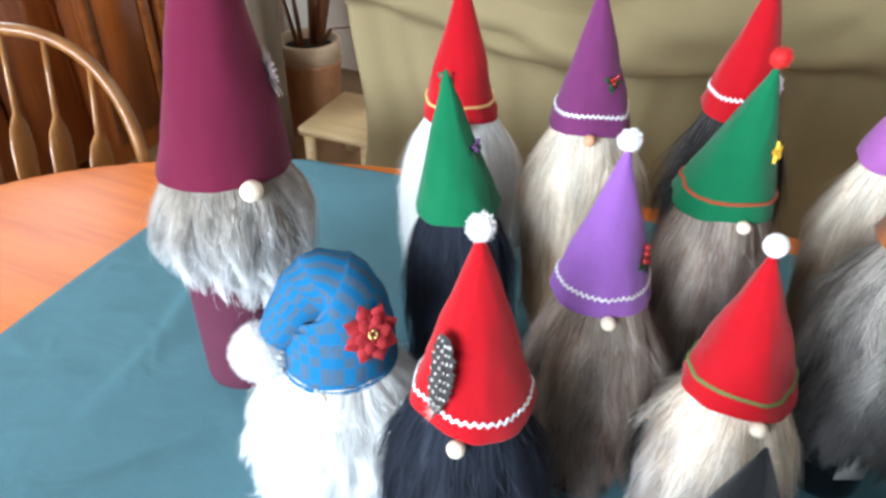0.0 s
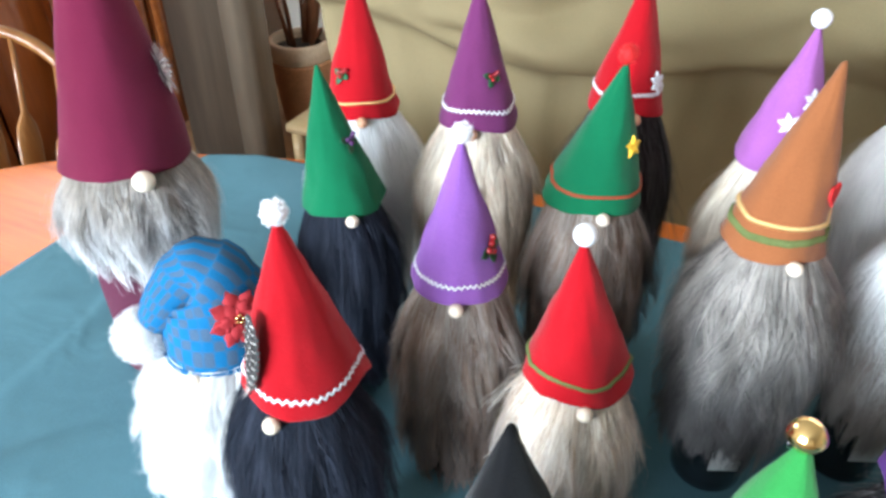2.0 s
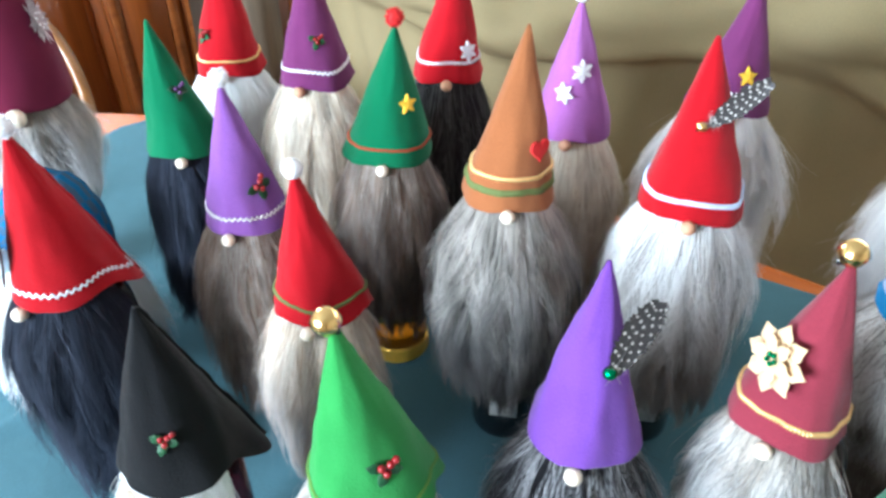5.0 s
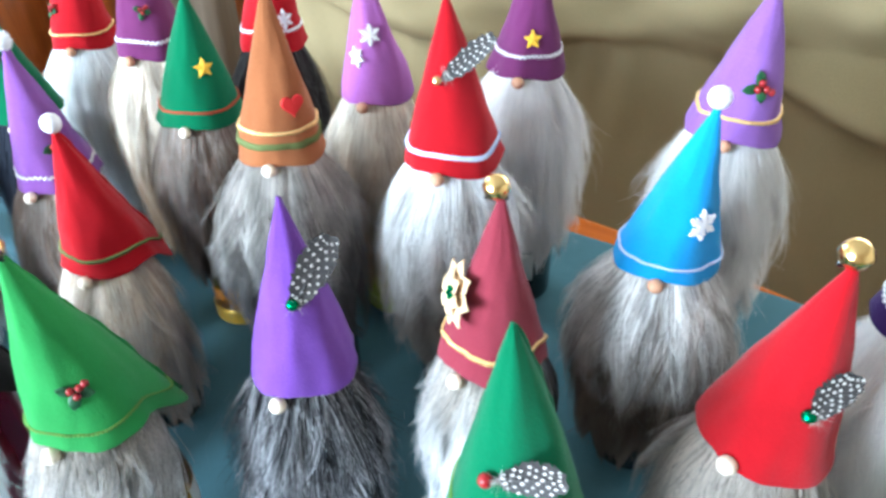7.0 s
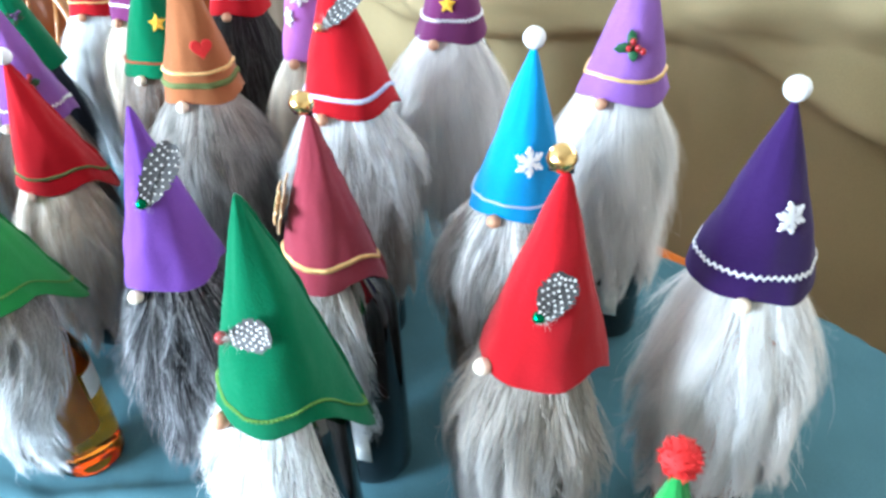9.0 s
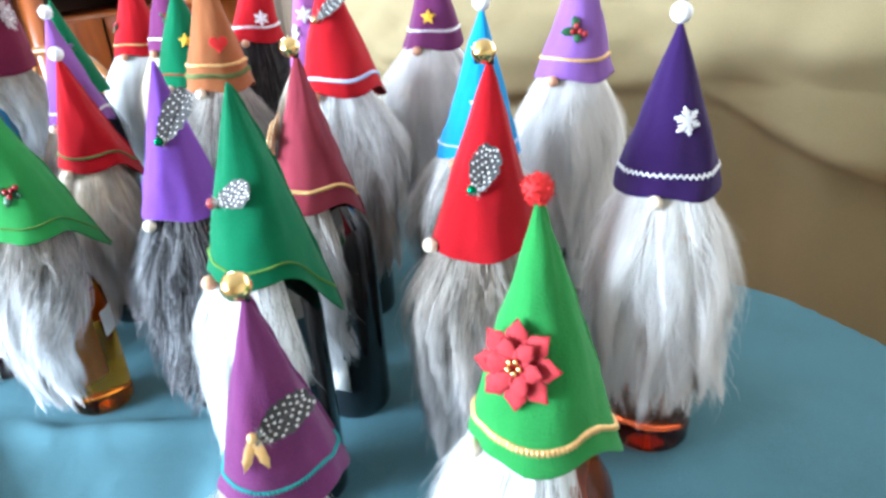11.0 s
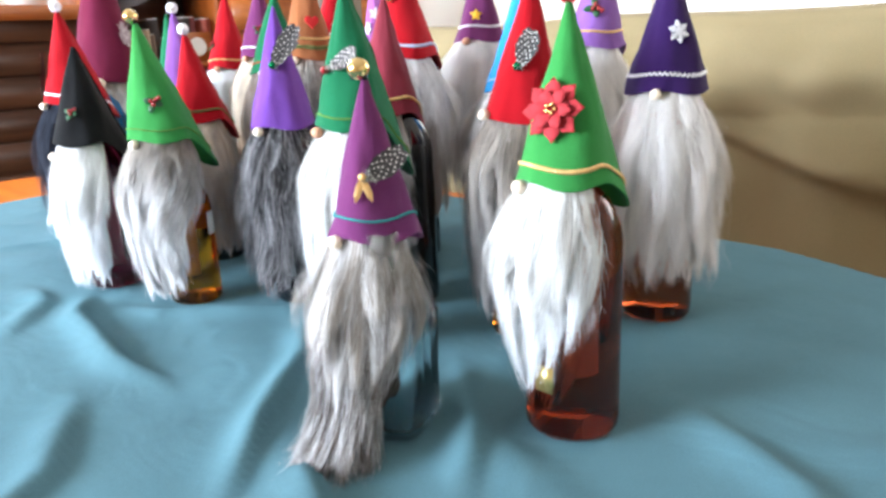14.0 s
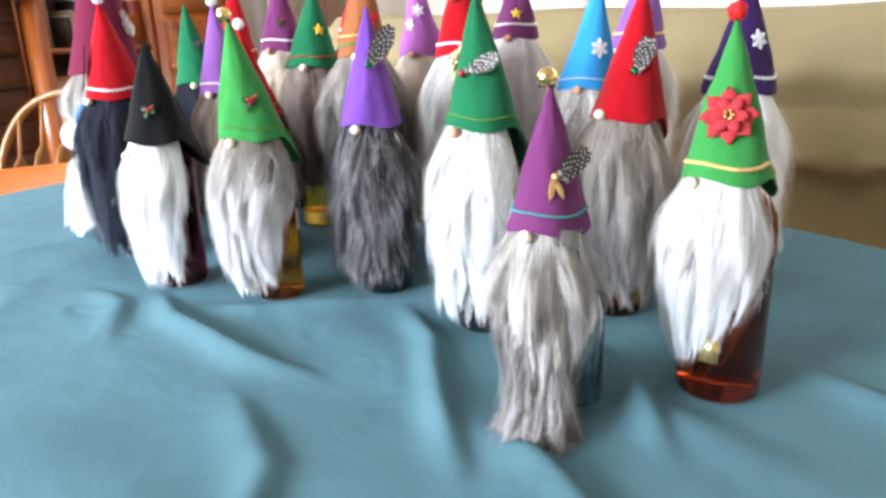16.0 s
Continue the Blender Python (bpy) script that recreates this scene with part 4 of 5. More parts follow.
def beard(parent, base, hat, length, bulge, low, mat, label, seed, span=118, count=8000, wild=1.0, curl=0.0, front=0.0, widen=1.0, fall=0.0, fine=1.0, tufts=330, spread=7.0, reach=1.0):
    """A hanging pile of long fur from under the brim: a padded core and many fine tapered locks in clumps.
    base: the local floor of the pile; bulge: greatest width; low: width at the ends."""
    count = int(count * 1.9 / fine)
    rg = np.random.RandomState(seed)
    r0, c0, head = hat.r * 0.88, np.array(hat.c), hat.head

    def level(deg):
        a = np.radians(deg + head)
        return np.stack([np.sin(a), -np.cos(a), 0 * a], -1)

    def surf(deg, t, out):
        deg, t, out = np.broadcast_arrays(np.asarray(deg, float), np.asarray(t, float), np.asarray(out, float))
        deg = deg * (1 + (widen - 1) * np.clip(1.15 - t / 0.5, 0, 1))
        up = r0 + (bulge - r0) * np.sin(np.minimum(1.0, t / 0.32) * np.pi / 2)
        down = bulge + (low - bulge) * np.maximum(0.0, (t - 0.32) / 0.68) ** 1.25
        prof = np.where(t < 0.32, up, down)
        squash = 1 - 0.3 * np.clip((np.abs(deg) - 60) / 90, 0, 1)
        p = c0 + level(deg) * (prof * squash + np.where(out > 0, out * np.clip(prof / 0.045, 0.3, 1.0), out))[..., None] + level(np.full(1, fall))[0] * (front * np.abs(t) ** 1.5)[..., None]
        p[..., 2] = c0[2] + 0.006 - t * length
        return p

    NA, NT = 40, 14
    dg = np.tile(-180 + 360 * np.arange(NA) / NA, NT + 1)
    tt = np.repeat(np.arange(NT + 1) / NT * 0.93, NA)
    core = surf(dg, tt, -0.004)
    edge = surf(np.clip(dg, -span, span), tt, -0.004)
    inner = c0 + level(dg) * 0.018
    inner[:, 2] = core[:, 2]
    k = np.clip((np.abs(dg) - span) / 12, 0, 1)[:, None]
    verts = [np.where(np.abs(dg)[:, None] > span, edge * (1 - k) + inner * k, core)]
    uvs = [np.stack([np.full(len(tt), 0.5), tt], -1)]
    faces = [(j * NA + i, (j + 1) * NA + i, (j + 1) * NA + (i + 1) % NA, j * NA + (i + 1) % NA) for j in range(NT) for i in range(NA)]
    # locks, gathered in tufts that run together at their points
    nc = tufts
    cd, ct, cl = rg.uniform(-span, span, nc), rg.uniform(-0.10, 0.90, nc), rg.uniform(0.70, 1.35, nc)
    cs, cc = rg.normal(0, 7.5, nc), rg.uniform(0, 1, nc)
    co = np.where(rg.uniform(0, 1, nc) < 0.35, rg.uniform(0.005, 0.019, nc), rg.uniform(0.0, 0.004, nc))
    cn_side, cn_up = rg.normal(0, 0.22, nc), rg.normal(0, 0.16, nc)
    g = rg.randint(nc, size=count)
    away = rg.normal(0, 1.0, count)
    deg = np.clip(cd[g] + away * spread, -span - 5, span + 5)
    t0 = np.maximum(0.0, ct[g] + rg.normal(0, 0.045, count))
    ln = reach * (0.36 * cl[g] - 0.035 * away ** 2 + rg.normal(0, 0.025, count)) + np.where(t0 < 0.02, 0.10, 0.0)
    t1 = np.minimum(t0 + np.maximum(ln, 0.10), 1.0 + 0.34 * (cl[g] - 1.1) - 0.03 * away ** 2 + rg.uniform(-0.05, 0.02, count))
    t0 = np.where(t1 - t0 < 0.12, t1 - 0.16, t0)
    stray = rg.uniform(0, 1, count) < 0.03
    sway = (cs[g] + rg.normal(0, 1.5, count) + np.where(stray, rg.normal(0, 12, count), 0)) * wild
    lift = (co[g] + rg.uniform(0.0, 0.0035, count) + np.where(stray, rg.uniform(0.003, 0.013, count), 0)) * wild * np.clip(0.12 + t0 / 0.10, 0, 1)
    w = rg.uniform(0.00015, 0.00036, count) * fine
    roll = rg.uniform(-0.4, 0.4, count)
    dtip = deg + (cd[g] - deg) * 0.86
    cv = np.clip(cc[g] + rg.normal(0, 0.05, count), 0, 1)
    kick = rg.uniform(0.6, 1.1, count)
    hair = rg.uniform(0, 1, count)
    rows, ruv, rno, rlk = [], [], [], []
    wob = rg.normal(0, 0.13, (count, 3))
    for s, ww, oo in ((0.0, 0.8, -0.5), (0.35, 1.0, 0.4), (0.75, 0.75, 0.9), (1.0, 0.0, 1.0)):
        t = t0 + (t1 - t0) * s
        d = deg + (dtip - deg) * s ** 1.3 + sway * s * s
        p = surf(d, t, lift * oo if oo > 0 else np.full(count, -0.003))
        if curl:
            p += level(d) * (curl * np.maximum(0.0, t - 0.75) * 4 * kick)[:, None]
        p[:, 2] = np.maximum(p[:, 2], base + 0.002 + 0.003 * s)
        lean = np.clip(away, -2, 2) * 0.26 + cn_side[g]
        no = level(d) + level(d + 90) * lean[:, None] + np.array((0, 0, 1.0)) * (0.38 + cn_up[g] + 0.3 * (0.5 - s))[:, None] + wob
        no /= np.linalg.norm(no, axis=1)[:, None]
        side = level(d + 90) * np.cos(roll)[:, None] + level(d) * np.sin(roll)[:, None]
        for off in ((-ww, ww) if ww > 0 else (0.0,)):
            rows.append(p + side * (w * off)[:, None])
            ruv.append(np.stack([cv, t], -1))
            rlk.append(np.stack([np.full(count, s), hair], -1))
            rno.append(no)
    verts.append(np.stack(rows, 1).reshape(-1, 3))
    uvs.append(np.stack(ruv, 1).reshape(-1, 2))
    lock = np.concatenate([np.stack([np.full(len(tt), 0.1), np.full(len(tt), 0.5)], -1), np.stack(rlk, 1).reshape(-1, 2)])
    q = NA * (NT + 1)
    for i in range(count):
        a = q + 7 * i
        faces += [(a, a + 2, a + 3, a + 1), (a + 2, a + 4, a + 5, a + 3), (a + 4, a + 6, a + 5)]
    cn = level(dg) + np.array((0, 0, 0.25))
    normals = np.concatenate([cn / np.linalg.norm(cn, axis=1)[:, None], np.stack(rno, 1).reshape(-1, 3)])
    verts, uvs = np.concatenate(verts), np.concatenate(uvs)
    ob = grid_part("beard", verts.tolist(), faces, mat, parent, label)
    layer = ob.data.uv_layers.new(name="UVMap")
    loops = np.empty(len(ob.data.loops), dtype=np.int32)
    ob.data.loops.foreach_get("vertex_index", loops)
    layer.data.foreach_set("uv", uvs.astype(np.float32)[loops].ravel())
    ob.data.uv_layers.new(name="Lock").data.foreach_set("uv", lock.astype(np.float32)[loops].ravel())
    ob.data.normals_split_custom_set_from_vertices(normals.tolist())
    return ob


def bottle(at, kind, top, label=""):
    """A bottle standing on the cloth; its neck reaches up into the hat."""
    names = {"wine": ("black glass wine bottle", M_BLACKG), "amber": ("amber whiskey bottle", G_AMBER), "rum": ("dark brown rum bottle", G_RUM), "brandy": ("red-brown brandy bottle", G_BRANDY),
             "red": ("dark red wine bottle", G_WINE), "clear": ("clear cut-glass bottle", G_CLEAR), "gold": ("bottle of golden liqueur", G_GOLD),
             "green": ("pale green glass bottle", G_GREEN), "plum": ("bottle in a plum felt sleeve", M_PLUM)}
    text, mat = names[kind]
    b = thing("bottle", at, label or text + " under a felt hat", "bottle", "bottles on the table")
    h = max(0.15, top - at[2])
    if kind == "clear":
        prof = [(0.030, 0.0), (0.034, 0.003), (0.036, 0.012), (0.036, 0.105), (0.031, 0.120), (0.014, 0.132), (0.012, h - 0.005),
                (0.010, h - 0.005), (0.0118, 0.130), (0.0285, 0.117), (0.0332, 0.104), (0.0332, 0.014), (0.028, 0.009), (0.001, 0.008)]
        v, f = lathe(prof, 40, 6.0)
        v = [(x * (1 + 0.06 * math.cos(14 * math.atan2(y, x)) * math.sin(z * 220)), y * (1 + 0.06 * math.cos(24 * math.atan2(y, x)) * math.sin(z * 160)), z) for x, y, z in v]
    else:
        r = {"amber": 0.034, "plum": 0.05, "rum": 0.041, "brandy": 0.041, "red": 0.038}.get(kind, 0.0375)
        sh = 0.125 if kind == "amber" else h - 0.062
        prof = [(r * 0.45, 0.012), (r * 0.8, 0.001), (r * 0.93, 0.0), (r * 0.99, 0.004), (r, 0.014), (r, sh * 0.5), (r, sh), (r * 0.94, sh + 0.016), (r * 0.7, sh + 0.036), (0.0165, sh + 0.048), (0.014, sh + 0.054), (0.014, h - 0.004), (0.013, h)]
        v, f = lathe(prof, 44)
    body = grid_part("glass", v, f, mat, b)
    if kind == "amber":
        lv, lf = lathe([(0.0345, 0.092), (0.0345, 0.123)], 44)
        grid_part("label", lv[:22] + lv[44:66], [(i, i + 1, 23 + i, 22 + i) for i in range(21)], M_LABEL, b, "white paper label")
    if kind in ("rum", "red"):
        face = -22 if kind == "rum" else 18
        part("label", box_bm(0.018, 0.0012, 0.024, direction(face) * (r + 0.0004) + Vector((0, 0, 0.055)), 0.0004, rot=Matrix.Rotation(radians(face), 4, "Z")), M_GLABEL, b, "small gold foil label")
    if kind in ("gold", "green"):
        pv, pf = lathe([(0.0385, 0.004), (0.0392, 0.006), (0.0392, 0.012), (0.0385, 0.014), (0.0392, 0.017), (0.0392, 0.024), (0.0382, 0.027)], 44)
        grid_part("foil_band", pv, pf, M_FOIL if kind == "gold" else M_LIMEFOIL, b, "ridged shiny base ring")
    if kind == "wine":
        part("label", box_bm(0.03, 0.0014, 0.04, (0.0, -0.0378, 0.06), 0.0004), M_LABEL, b, "white paper label")
    return b


WHITE, CREAM, GREY, DGREY, BLACK, TAN, BROWN, PINK = (0.80, 0.80, 0.80), (0.78, 0.70, 0.60), (0.42, 0.40, 0.38), (0.16, 0.15, 0.145), (0.012, 0.013, 0.018), (0.46, 0.36, 0.26), (0.20, 0.13, 0.085), (0.76, 0.62, 0.55)
FURS = {
    "white": fur("white", (0.93, 0.93, 0.92), (0.86, 0.89, 0.93), (0.88, 0.88, 0.88), 0.3, patch=0.06),
    "whitestreak": fur("whitestreak", (0.92, 0.92, 0.90), (0.84, 0.87, 0.90), (0.14, 0.125, 0.12), 0.10, patch=0.07),
    "creamwhite": fur("creamwhite", (0.94, 0.91, 0.88), (0.90, 0.85, 0.83), (0.80, 0.77, 0.76), 0.22, patch=0.07),
    "silver": fur("silver", (0.46, 0.40, 0.34), (0.76, 0.76, 0.77), (0.13, 0.12, 0.11), 0.24, 0.36, 0.45, (0.82, 0.82, 0.83), 0.35, 0.3),
    # greywhite, greybrown, whitegrey: own greys and browns, darkened further for the front rows' shade
    "greywhite": fur("greywhite", (0.48, 0.435, 0.39), (0.075, 0.066, 0.062), (0.10, 0.09, 0.09), 0.24, 0.40, 0.45, (0.42, 0.41, 0.41), 0.28, 0.35),
    "greybrown": fur("greybrown", (0.50, 0.435, 0.385), (0.075, 0.054, 0.044), (0.22, 0.125, 0.078), 0.34, 0.32, 0.45, (0.36, 0.32, 0.30), 0.28, 0.35),
    "creamtan": fur("creamtan", (0.95, 0.87, 0.75), (0.36, 0.235, 0.14), (0.55, 0.41, 0.28), 0.22, 0.46, 0.4, (0.50, 0.37, 0.25), 0.25, 0.2),
    "whitebrown": fur("whitebrown", (0.95, 0.93, 0.91), (0.15, 0.11, 0.085), (0.13, 0.095, 0.075), 0.20, 0.40, 0.5, (0.32, 0.26, 0.22), 0.3, 0.3),
    "whitegrey": fur("whitegrey", (0.90, 0.80, 0.68), (0.36, 0.31, 0.28), (0.50, 0.33, 0.20), 0.28, 0.42, 0.45, (0.74, 0.74, 0.76), 0.35, 0.25),
    "whitedark": fur("whitedark", (0.95, 0.94, 0.93), (0.30, 0.25, 0.215), (0.17, 0.14, 0.125), 0.12, 0.46, 0.4, (0.70, 0.67, 0.65), 0.2, 0.1),
    "silvertip": fur("silvertip", (0.42, 0.37, 0.32), (0.07, 0.042, 0.030), (0.86, 0.86, 0.87), 0.40, 0.50, 0.16, (0.60, 0.57, 0.55), 0.10, 0.35),
    "smoke": fur("smoke", (0.54, 0.47, 0.405), (0.15, 0.14, 0.14), (0.17, 0.145, 0.13), 0.25, 0.46, 0.45, (0.55, 0.54, 0.53), 0.4, 0.25),
    "black": fur("black", (0.026, 0.031, 0.046), (0.030, 0.037, 0.056), (0.050, 0.056, 0.080), 0.2),
    "charcoal": fur("charcoal", (0.030, 0.027, 0.027), (0.06, 0.057, 0.055), (0.17, 0.16, 0.155), 0.22),
    "salt": fur("salt", (0.014, 0.013, 0.015), (0.018, 0.017, 0.020), (0.56, 0.55, 0.57), 0.25, tip=(0.50, 0.49, 0.51), tips=0.12, patch=0.35),
}
FELT = {k: felt(k, c) for k, c in dict(burgundy=(0.15, 0.013, 0.042), green=(0.012, 0.155, 0.065), lime=(0.044, 0.275, 0.062), red=(0.44, 0.006, 0.013), plum=(0.165, 0.034, 0.125), violet=(0.30, 0.12, 0.45),
        purple=(0.18, 0.065, 0.37), orchid=(0.41, 0.135, 0.43), brown=(0.34, 0.12, 0.045), mauve=(0.26, 0.035, 0.055), blue=(0.04, 0.33, 0.74), lilac=(0.28, 0.125, 0.43), indigo=(0.036, 0.013, 0.09), black=(0.007, 0.007, 0.008), magenta=(0.165, 0.035, 0.135)).items()}
NAMES = dict(burgundy="burgundy", green="dark green", lime="bright green", red="red", plum="plum", violet="lavender", purple="purple", orchid="orchid", brown="rust brown", mauve="dusty maroon", blue="bright blue", lilac="lilac", indigo="deep indigo", black="black", magenta="magenta purple")
FURNAMES = dict(silvertip="silver brown-tipped", smoke="smoky grey", white="white", whitestreak="white dark-flecked", creamwhite="creamy white", silver="silver grey", greywhite="ash grey", greybrown="grey brown", creamtan="cream and tan", whitebrown="white and brown", whitegrey="white and grey", whitedark="white and dark grey", black="black", charcoal="charcoal", salt="black and grey shaggy")


def cover(centre, r, tip, head, felt_name, fur_name, bottle_kind, bottle_at, beard_end, bulge, low, flare=0.3, drop=0.012, nose=(0, -0.003), nose_mat=None, top="", bands=(), seed=1, pile=6760, span=118, wild=1.0, curl=0.0, front=0.0, bend=0.0, widen=1.0, fall=0.0, fine=0.8, told="", tufts=330, spread=7.0, reach=1.0):
    """One dressed bottle. centre: middle of the brim; tip: from there to the point of the hat."""
    bx, by = bottle_at
    base = Vector((bx, by, TABLE_Z + 0.006))
    bt = bottle(base, bottle_kind, centre[2] + 0.012)
    label = "%s felt hat with %s fur beard%s" % (NAMES[felt_name], FURNAMES[fur_name], told)
    g = thing("bottle_cover", base, label, "bottle cover", "dressed bottles on the table")
    h = Hat(Vector(centre) - base, r, tip, head, flare, drop, bend)
    ho = h.build(g, FELT[felt_name], NAMES[felt_name] + " felt cone")
    length = centre[2] - TABLE_Z - beard_end
    beard(g, 0.0, h, length, bulge, low, FURS[fur_name], FURNAMES[fur_name] + " faux fur", seed, span=span, count=pile, wild=wild, curl=curl, front=front, widen=widen, fall=fall, fine=fine, tufts=tufts, spread=spread, reach=reach)
    npos = h.at(nose[0], 0.0, 0.003) + Vector((0, 0, nose[1]))
    part("nose", ball_bm(0.0066 if r < 0.06 else 0.0120, npos, (1, 1, 0.92), 18), nose_mat or M_NOSE, g, "round wooden bead")
    for s0, w, mat, kind, lab in bands:
        trim(h, ho, s0, w, mat, kind, lab)
    p = h.at(0, 1.0) * 0.5 + h.at(180, 1.0) * 0.5
    if top == "pompom":
        fuzzy("pompom", p + Vector((0, 0, 0.006)), 0.0098, M_SNOW, ho, "fluffy white pompom", seed=seed)
    elif top == "felt_ball":
        part("felt_ball", ball_bm(0.0088, p + Vector((0, 0, 0.006)), seg=18), M_SNOW, ho, "white felt ball")
    elif top == "red":
        fuzzy("pompom", p + Vector((0, 0, 0.007)), 0.0095, M_HEART, ho, "red yarn pompom", 320, seed)
    elif top == "bell":
        bell(p + Vector((-0.003, -0.002, 0.007)), 0.0092, ho)
    return g, h, ho


RIC = lambda s: (s, 0.0030, M_SILVER, "wave", "silver ric-rac braid")
BAND = lambda s, w, m, t: (s, w, m, "flat", t)

g, h, o = cover((-0.228, 0.673, 1.031), 0.069, (0.017, 0.010, 0.313), 22, "burgundy", "silver", "plum", (-0.236, 0.648), 0.100, 0.088, 0.040, 0.15, 0.010, nose=(12, -0.004), seed=3, pile=10920, span=150, told=" and flake")
tinsel(h.seat_at(72, 0.30), o)

g, h, o = cover((0.019, 0.615, 1.013), 0.043, (-0.014, 0.003, 0.142), 5, "green", "black", "wine", (0.012, 0.628), 0.02, 0.056, 0.042, 0.25, 0.008, nose=(14, -0.004), seed=4, span=140)
holly(h, o, 52, 0.50, 0.9, M_PURPLEBERRY)

g, h, o = cover((0.026, 0.360, 1.016), 0.046, (-0.001, -0.004, 0.141), -28, "red", "black", "wine", (0.03, 0.372), 0.012, 0.066, 0.045, 0.36, 0.030, nose=(12, -0.006), top="pompom", bands=[RIC(0.10)], seed=5, span=140, told=" and feather")
feather(h.seat_at(-11, 0.10) @ Matrix.Rotation(radians(-4), 4, "Z"), o, 0.062, 0.022)

g, h, o = cover((0.023, 0.764, 1.047), 0.044, (0.000, 0.010, 0.151), 6, "red", "white", "wine", (0.025, 0.770), 0.03, 0.072, 0.045, 0.25, 0.008, bands=[BAND(0.12, 0.004, M_GOLD, "gold braid")], nose_mat=M_NOSE2, seed=6, span=140)
holly(h, o, -38, 0.32, 0.9)

g, h, o = cover((0.159, 0.698, 1.067), 0.043, (-0.003, 0.010, 0.141), -10, "plum", "creamtan", "wine", (0.163, 0.703), 0.03, 0.068, 0.045, 0.25, 0.008, bands=[RIC(0.14)], nose_mat=M_NOSE2, seed=7, span=140)
holly(h, o, 36, 0.38, 0.8)

g, h, o = cover((0.142, 0.490, 1.008), 0.043, (0.000, -0.008, 0.142), -3, "violet", "greybrown", "wine", (0.145, 0.492), 0.02, 0.060, 0.045, 0.25, 0.010, top="pompom", bands=[RIC(0.12)], seed=8, span=140)
holly(h, o, 60, 0.33, 1.1, turn=30)

g, h, o = cover((0.268, 0.581, 1.044), 0.047, (0.014, -0.006, 0.134), 5, "green", "greybrown", "gold", (0.268, 0.583), 0.062, 0.058, 0.038, 0.25, 0.008, top="red", bands=[BAND(0.13, 0.004, M_REDTRIM, "dark red braid")], seed=9, span=140, told=" and star")
star(h, o, 42, 0.46)

g, h, o = cover((0.315, 0.702, 1.082), 0.041, (0.007, 0.008, 0.134), 5, "red", "charcoal", "wine", (0.313, 0.71), 0.03, 0.060, 0.045, 0.25, 0.008, bands=[RIC(0.16)], nose_mat=M_NOSE2, wild=1.5, seed=10, span=140)
snowflake(h, o, 40, 0.25)

g, h, o = cover((0.241, 0.404, 0.982), 0.044, (-0.010, -0.004, 0.131), -24, "red", "whitegrey", "wine", (0.243, 0.408), 0.02, 0.058, 0.045, 0.32, 0.034, nose=(24, -0.004), top="felt_ball", bands=[BAND(0.13, 0.004, M_GREENTRIM, "olive braid")], seed=11, span=140)

g, h, o = cover((0.402, 0.477, 1.066), 0.041, (0.008, -0.004, 0.154), 3, "brown", "greywhite", "wine", (0.412, 0.486), 0.08, 0.068, 0.042, 0.35, 0.012, bands=[BAND(0.20, 0.005, M_GOLD, "gold braid"), BAND(0.12, 0.008, M_GREENTRIM, "olive braid")], wild=1.3, seed=12, pile=8320, span=140, told=" and heart")
heart(h, o, 46, 0.36)

g, h, o = cover((0.458, 0.629, 1.059), 0.041, (-0.004, -0.014, 0.138), -8, "orchid", "creamtan", "green", (0.463, 0.633), 0.05, 0.062, 0.042, 0.25, 0.008, nose_mat=M_NOSE2, top="felt_ball", seed=13, span=140)
snowflake(h, o, 22, 0.53)
snowflake(h, o, -14, 0.36, turn=20)

g, h, o = cover((0.564, 0.491, 1.064), 0.046, (-0.007, 0.006, 0.146), -10, "red", "whitedark", "wine", (0.560, 0.502), 0.08, 0.068, 0.045, 0.5, 0.022, bands=[BAND(0.12, 0.006, M_BLUETRIM, "pale blue braid"), BAND(0.12, 0.002, M_SNOW, "white braid")], nose_mat=M_NOSE2, wild=1.3, seed=14, pile=8320, span=140)
bell(h.at(-4, 0.56, 0.005), 0.0045, o, M_BRASS)
feather(h.seat_at(6, 0.56) @ Matrix.Rotation(radians(-48), 4, "Z"), o, 0.055, 0.017)

g, h, o = cover((0.619, 0.661, 1.082), 0.041, (0.006, 0.004, 0.128), -8, "plum", "creamwhite", "wine", (0.628, 0.682), 0.09, 0.068, 0.050, 0.25, 0.008, bands=[RIC(0.18)], nose_mat=M_NOSE2, wild=1.4, seed=15, pile=7800, span=150, told=" and star")
star(h, o, 16, 0.31)

g, h, o = cover((0.180, 0.236, 0.971), 0.046, (-0.008, 0.007, 0.129), -34, "black", "white", "red", (0.172, 0.252), 0.02, 0.050, 0.037, 0.42, 0.045, nose=(0, -0.02), seed=16, span=82, widen=1.3)
holly(h, o, 56, 0.33, 0.8)

g, h, o = cover((0.329, 0.225, 0.979), 0.046, (-0.013, -0.009, 0.146), -22, "lime", "silver", "amber", (0.345, 0.226), 0.02, 0.060, 0.038, 0.48, 0.046, top="bell", bands=[BAND(0.10, 0.0022, M_STITCH, "olive stitching")], nose=(12, -0.006), seed=17, fine=0.72, pile=8840, span=66, widen=2.0)
holly(h, o, 63, 0.33, 1.0)

g, h, o = cover((0.475, 0.284, 0.988), 0.041, (0.000, 0.005, 0.149), -8, "purple", "salt", "wine", (0.488, 0.276), 0.012, 0.054, 0.046, 0.35, 0.010, nose=(0, -0.006), seed=18, fine=0.72, pile=10920, span=160, tufts=620, spread=5.0, reach=0.66, wild=1.2, told=" and feather")
bell(h.at(28, 0.52, 0.005), 0.0048, o, M_GREENBELL)
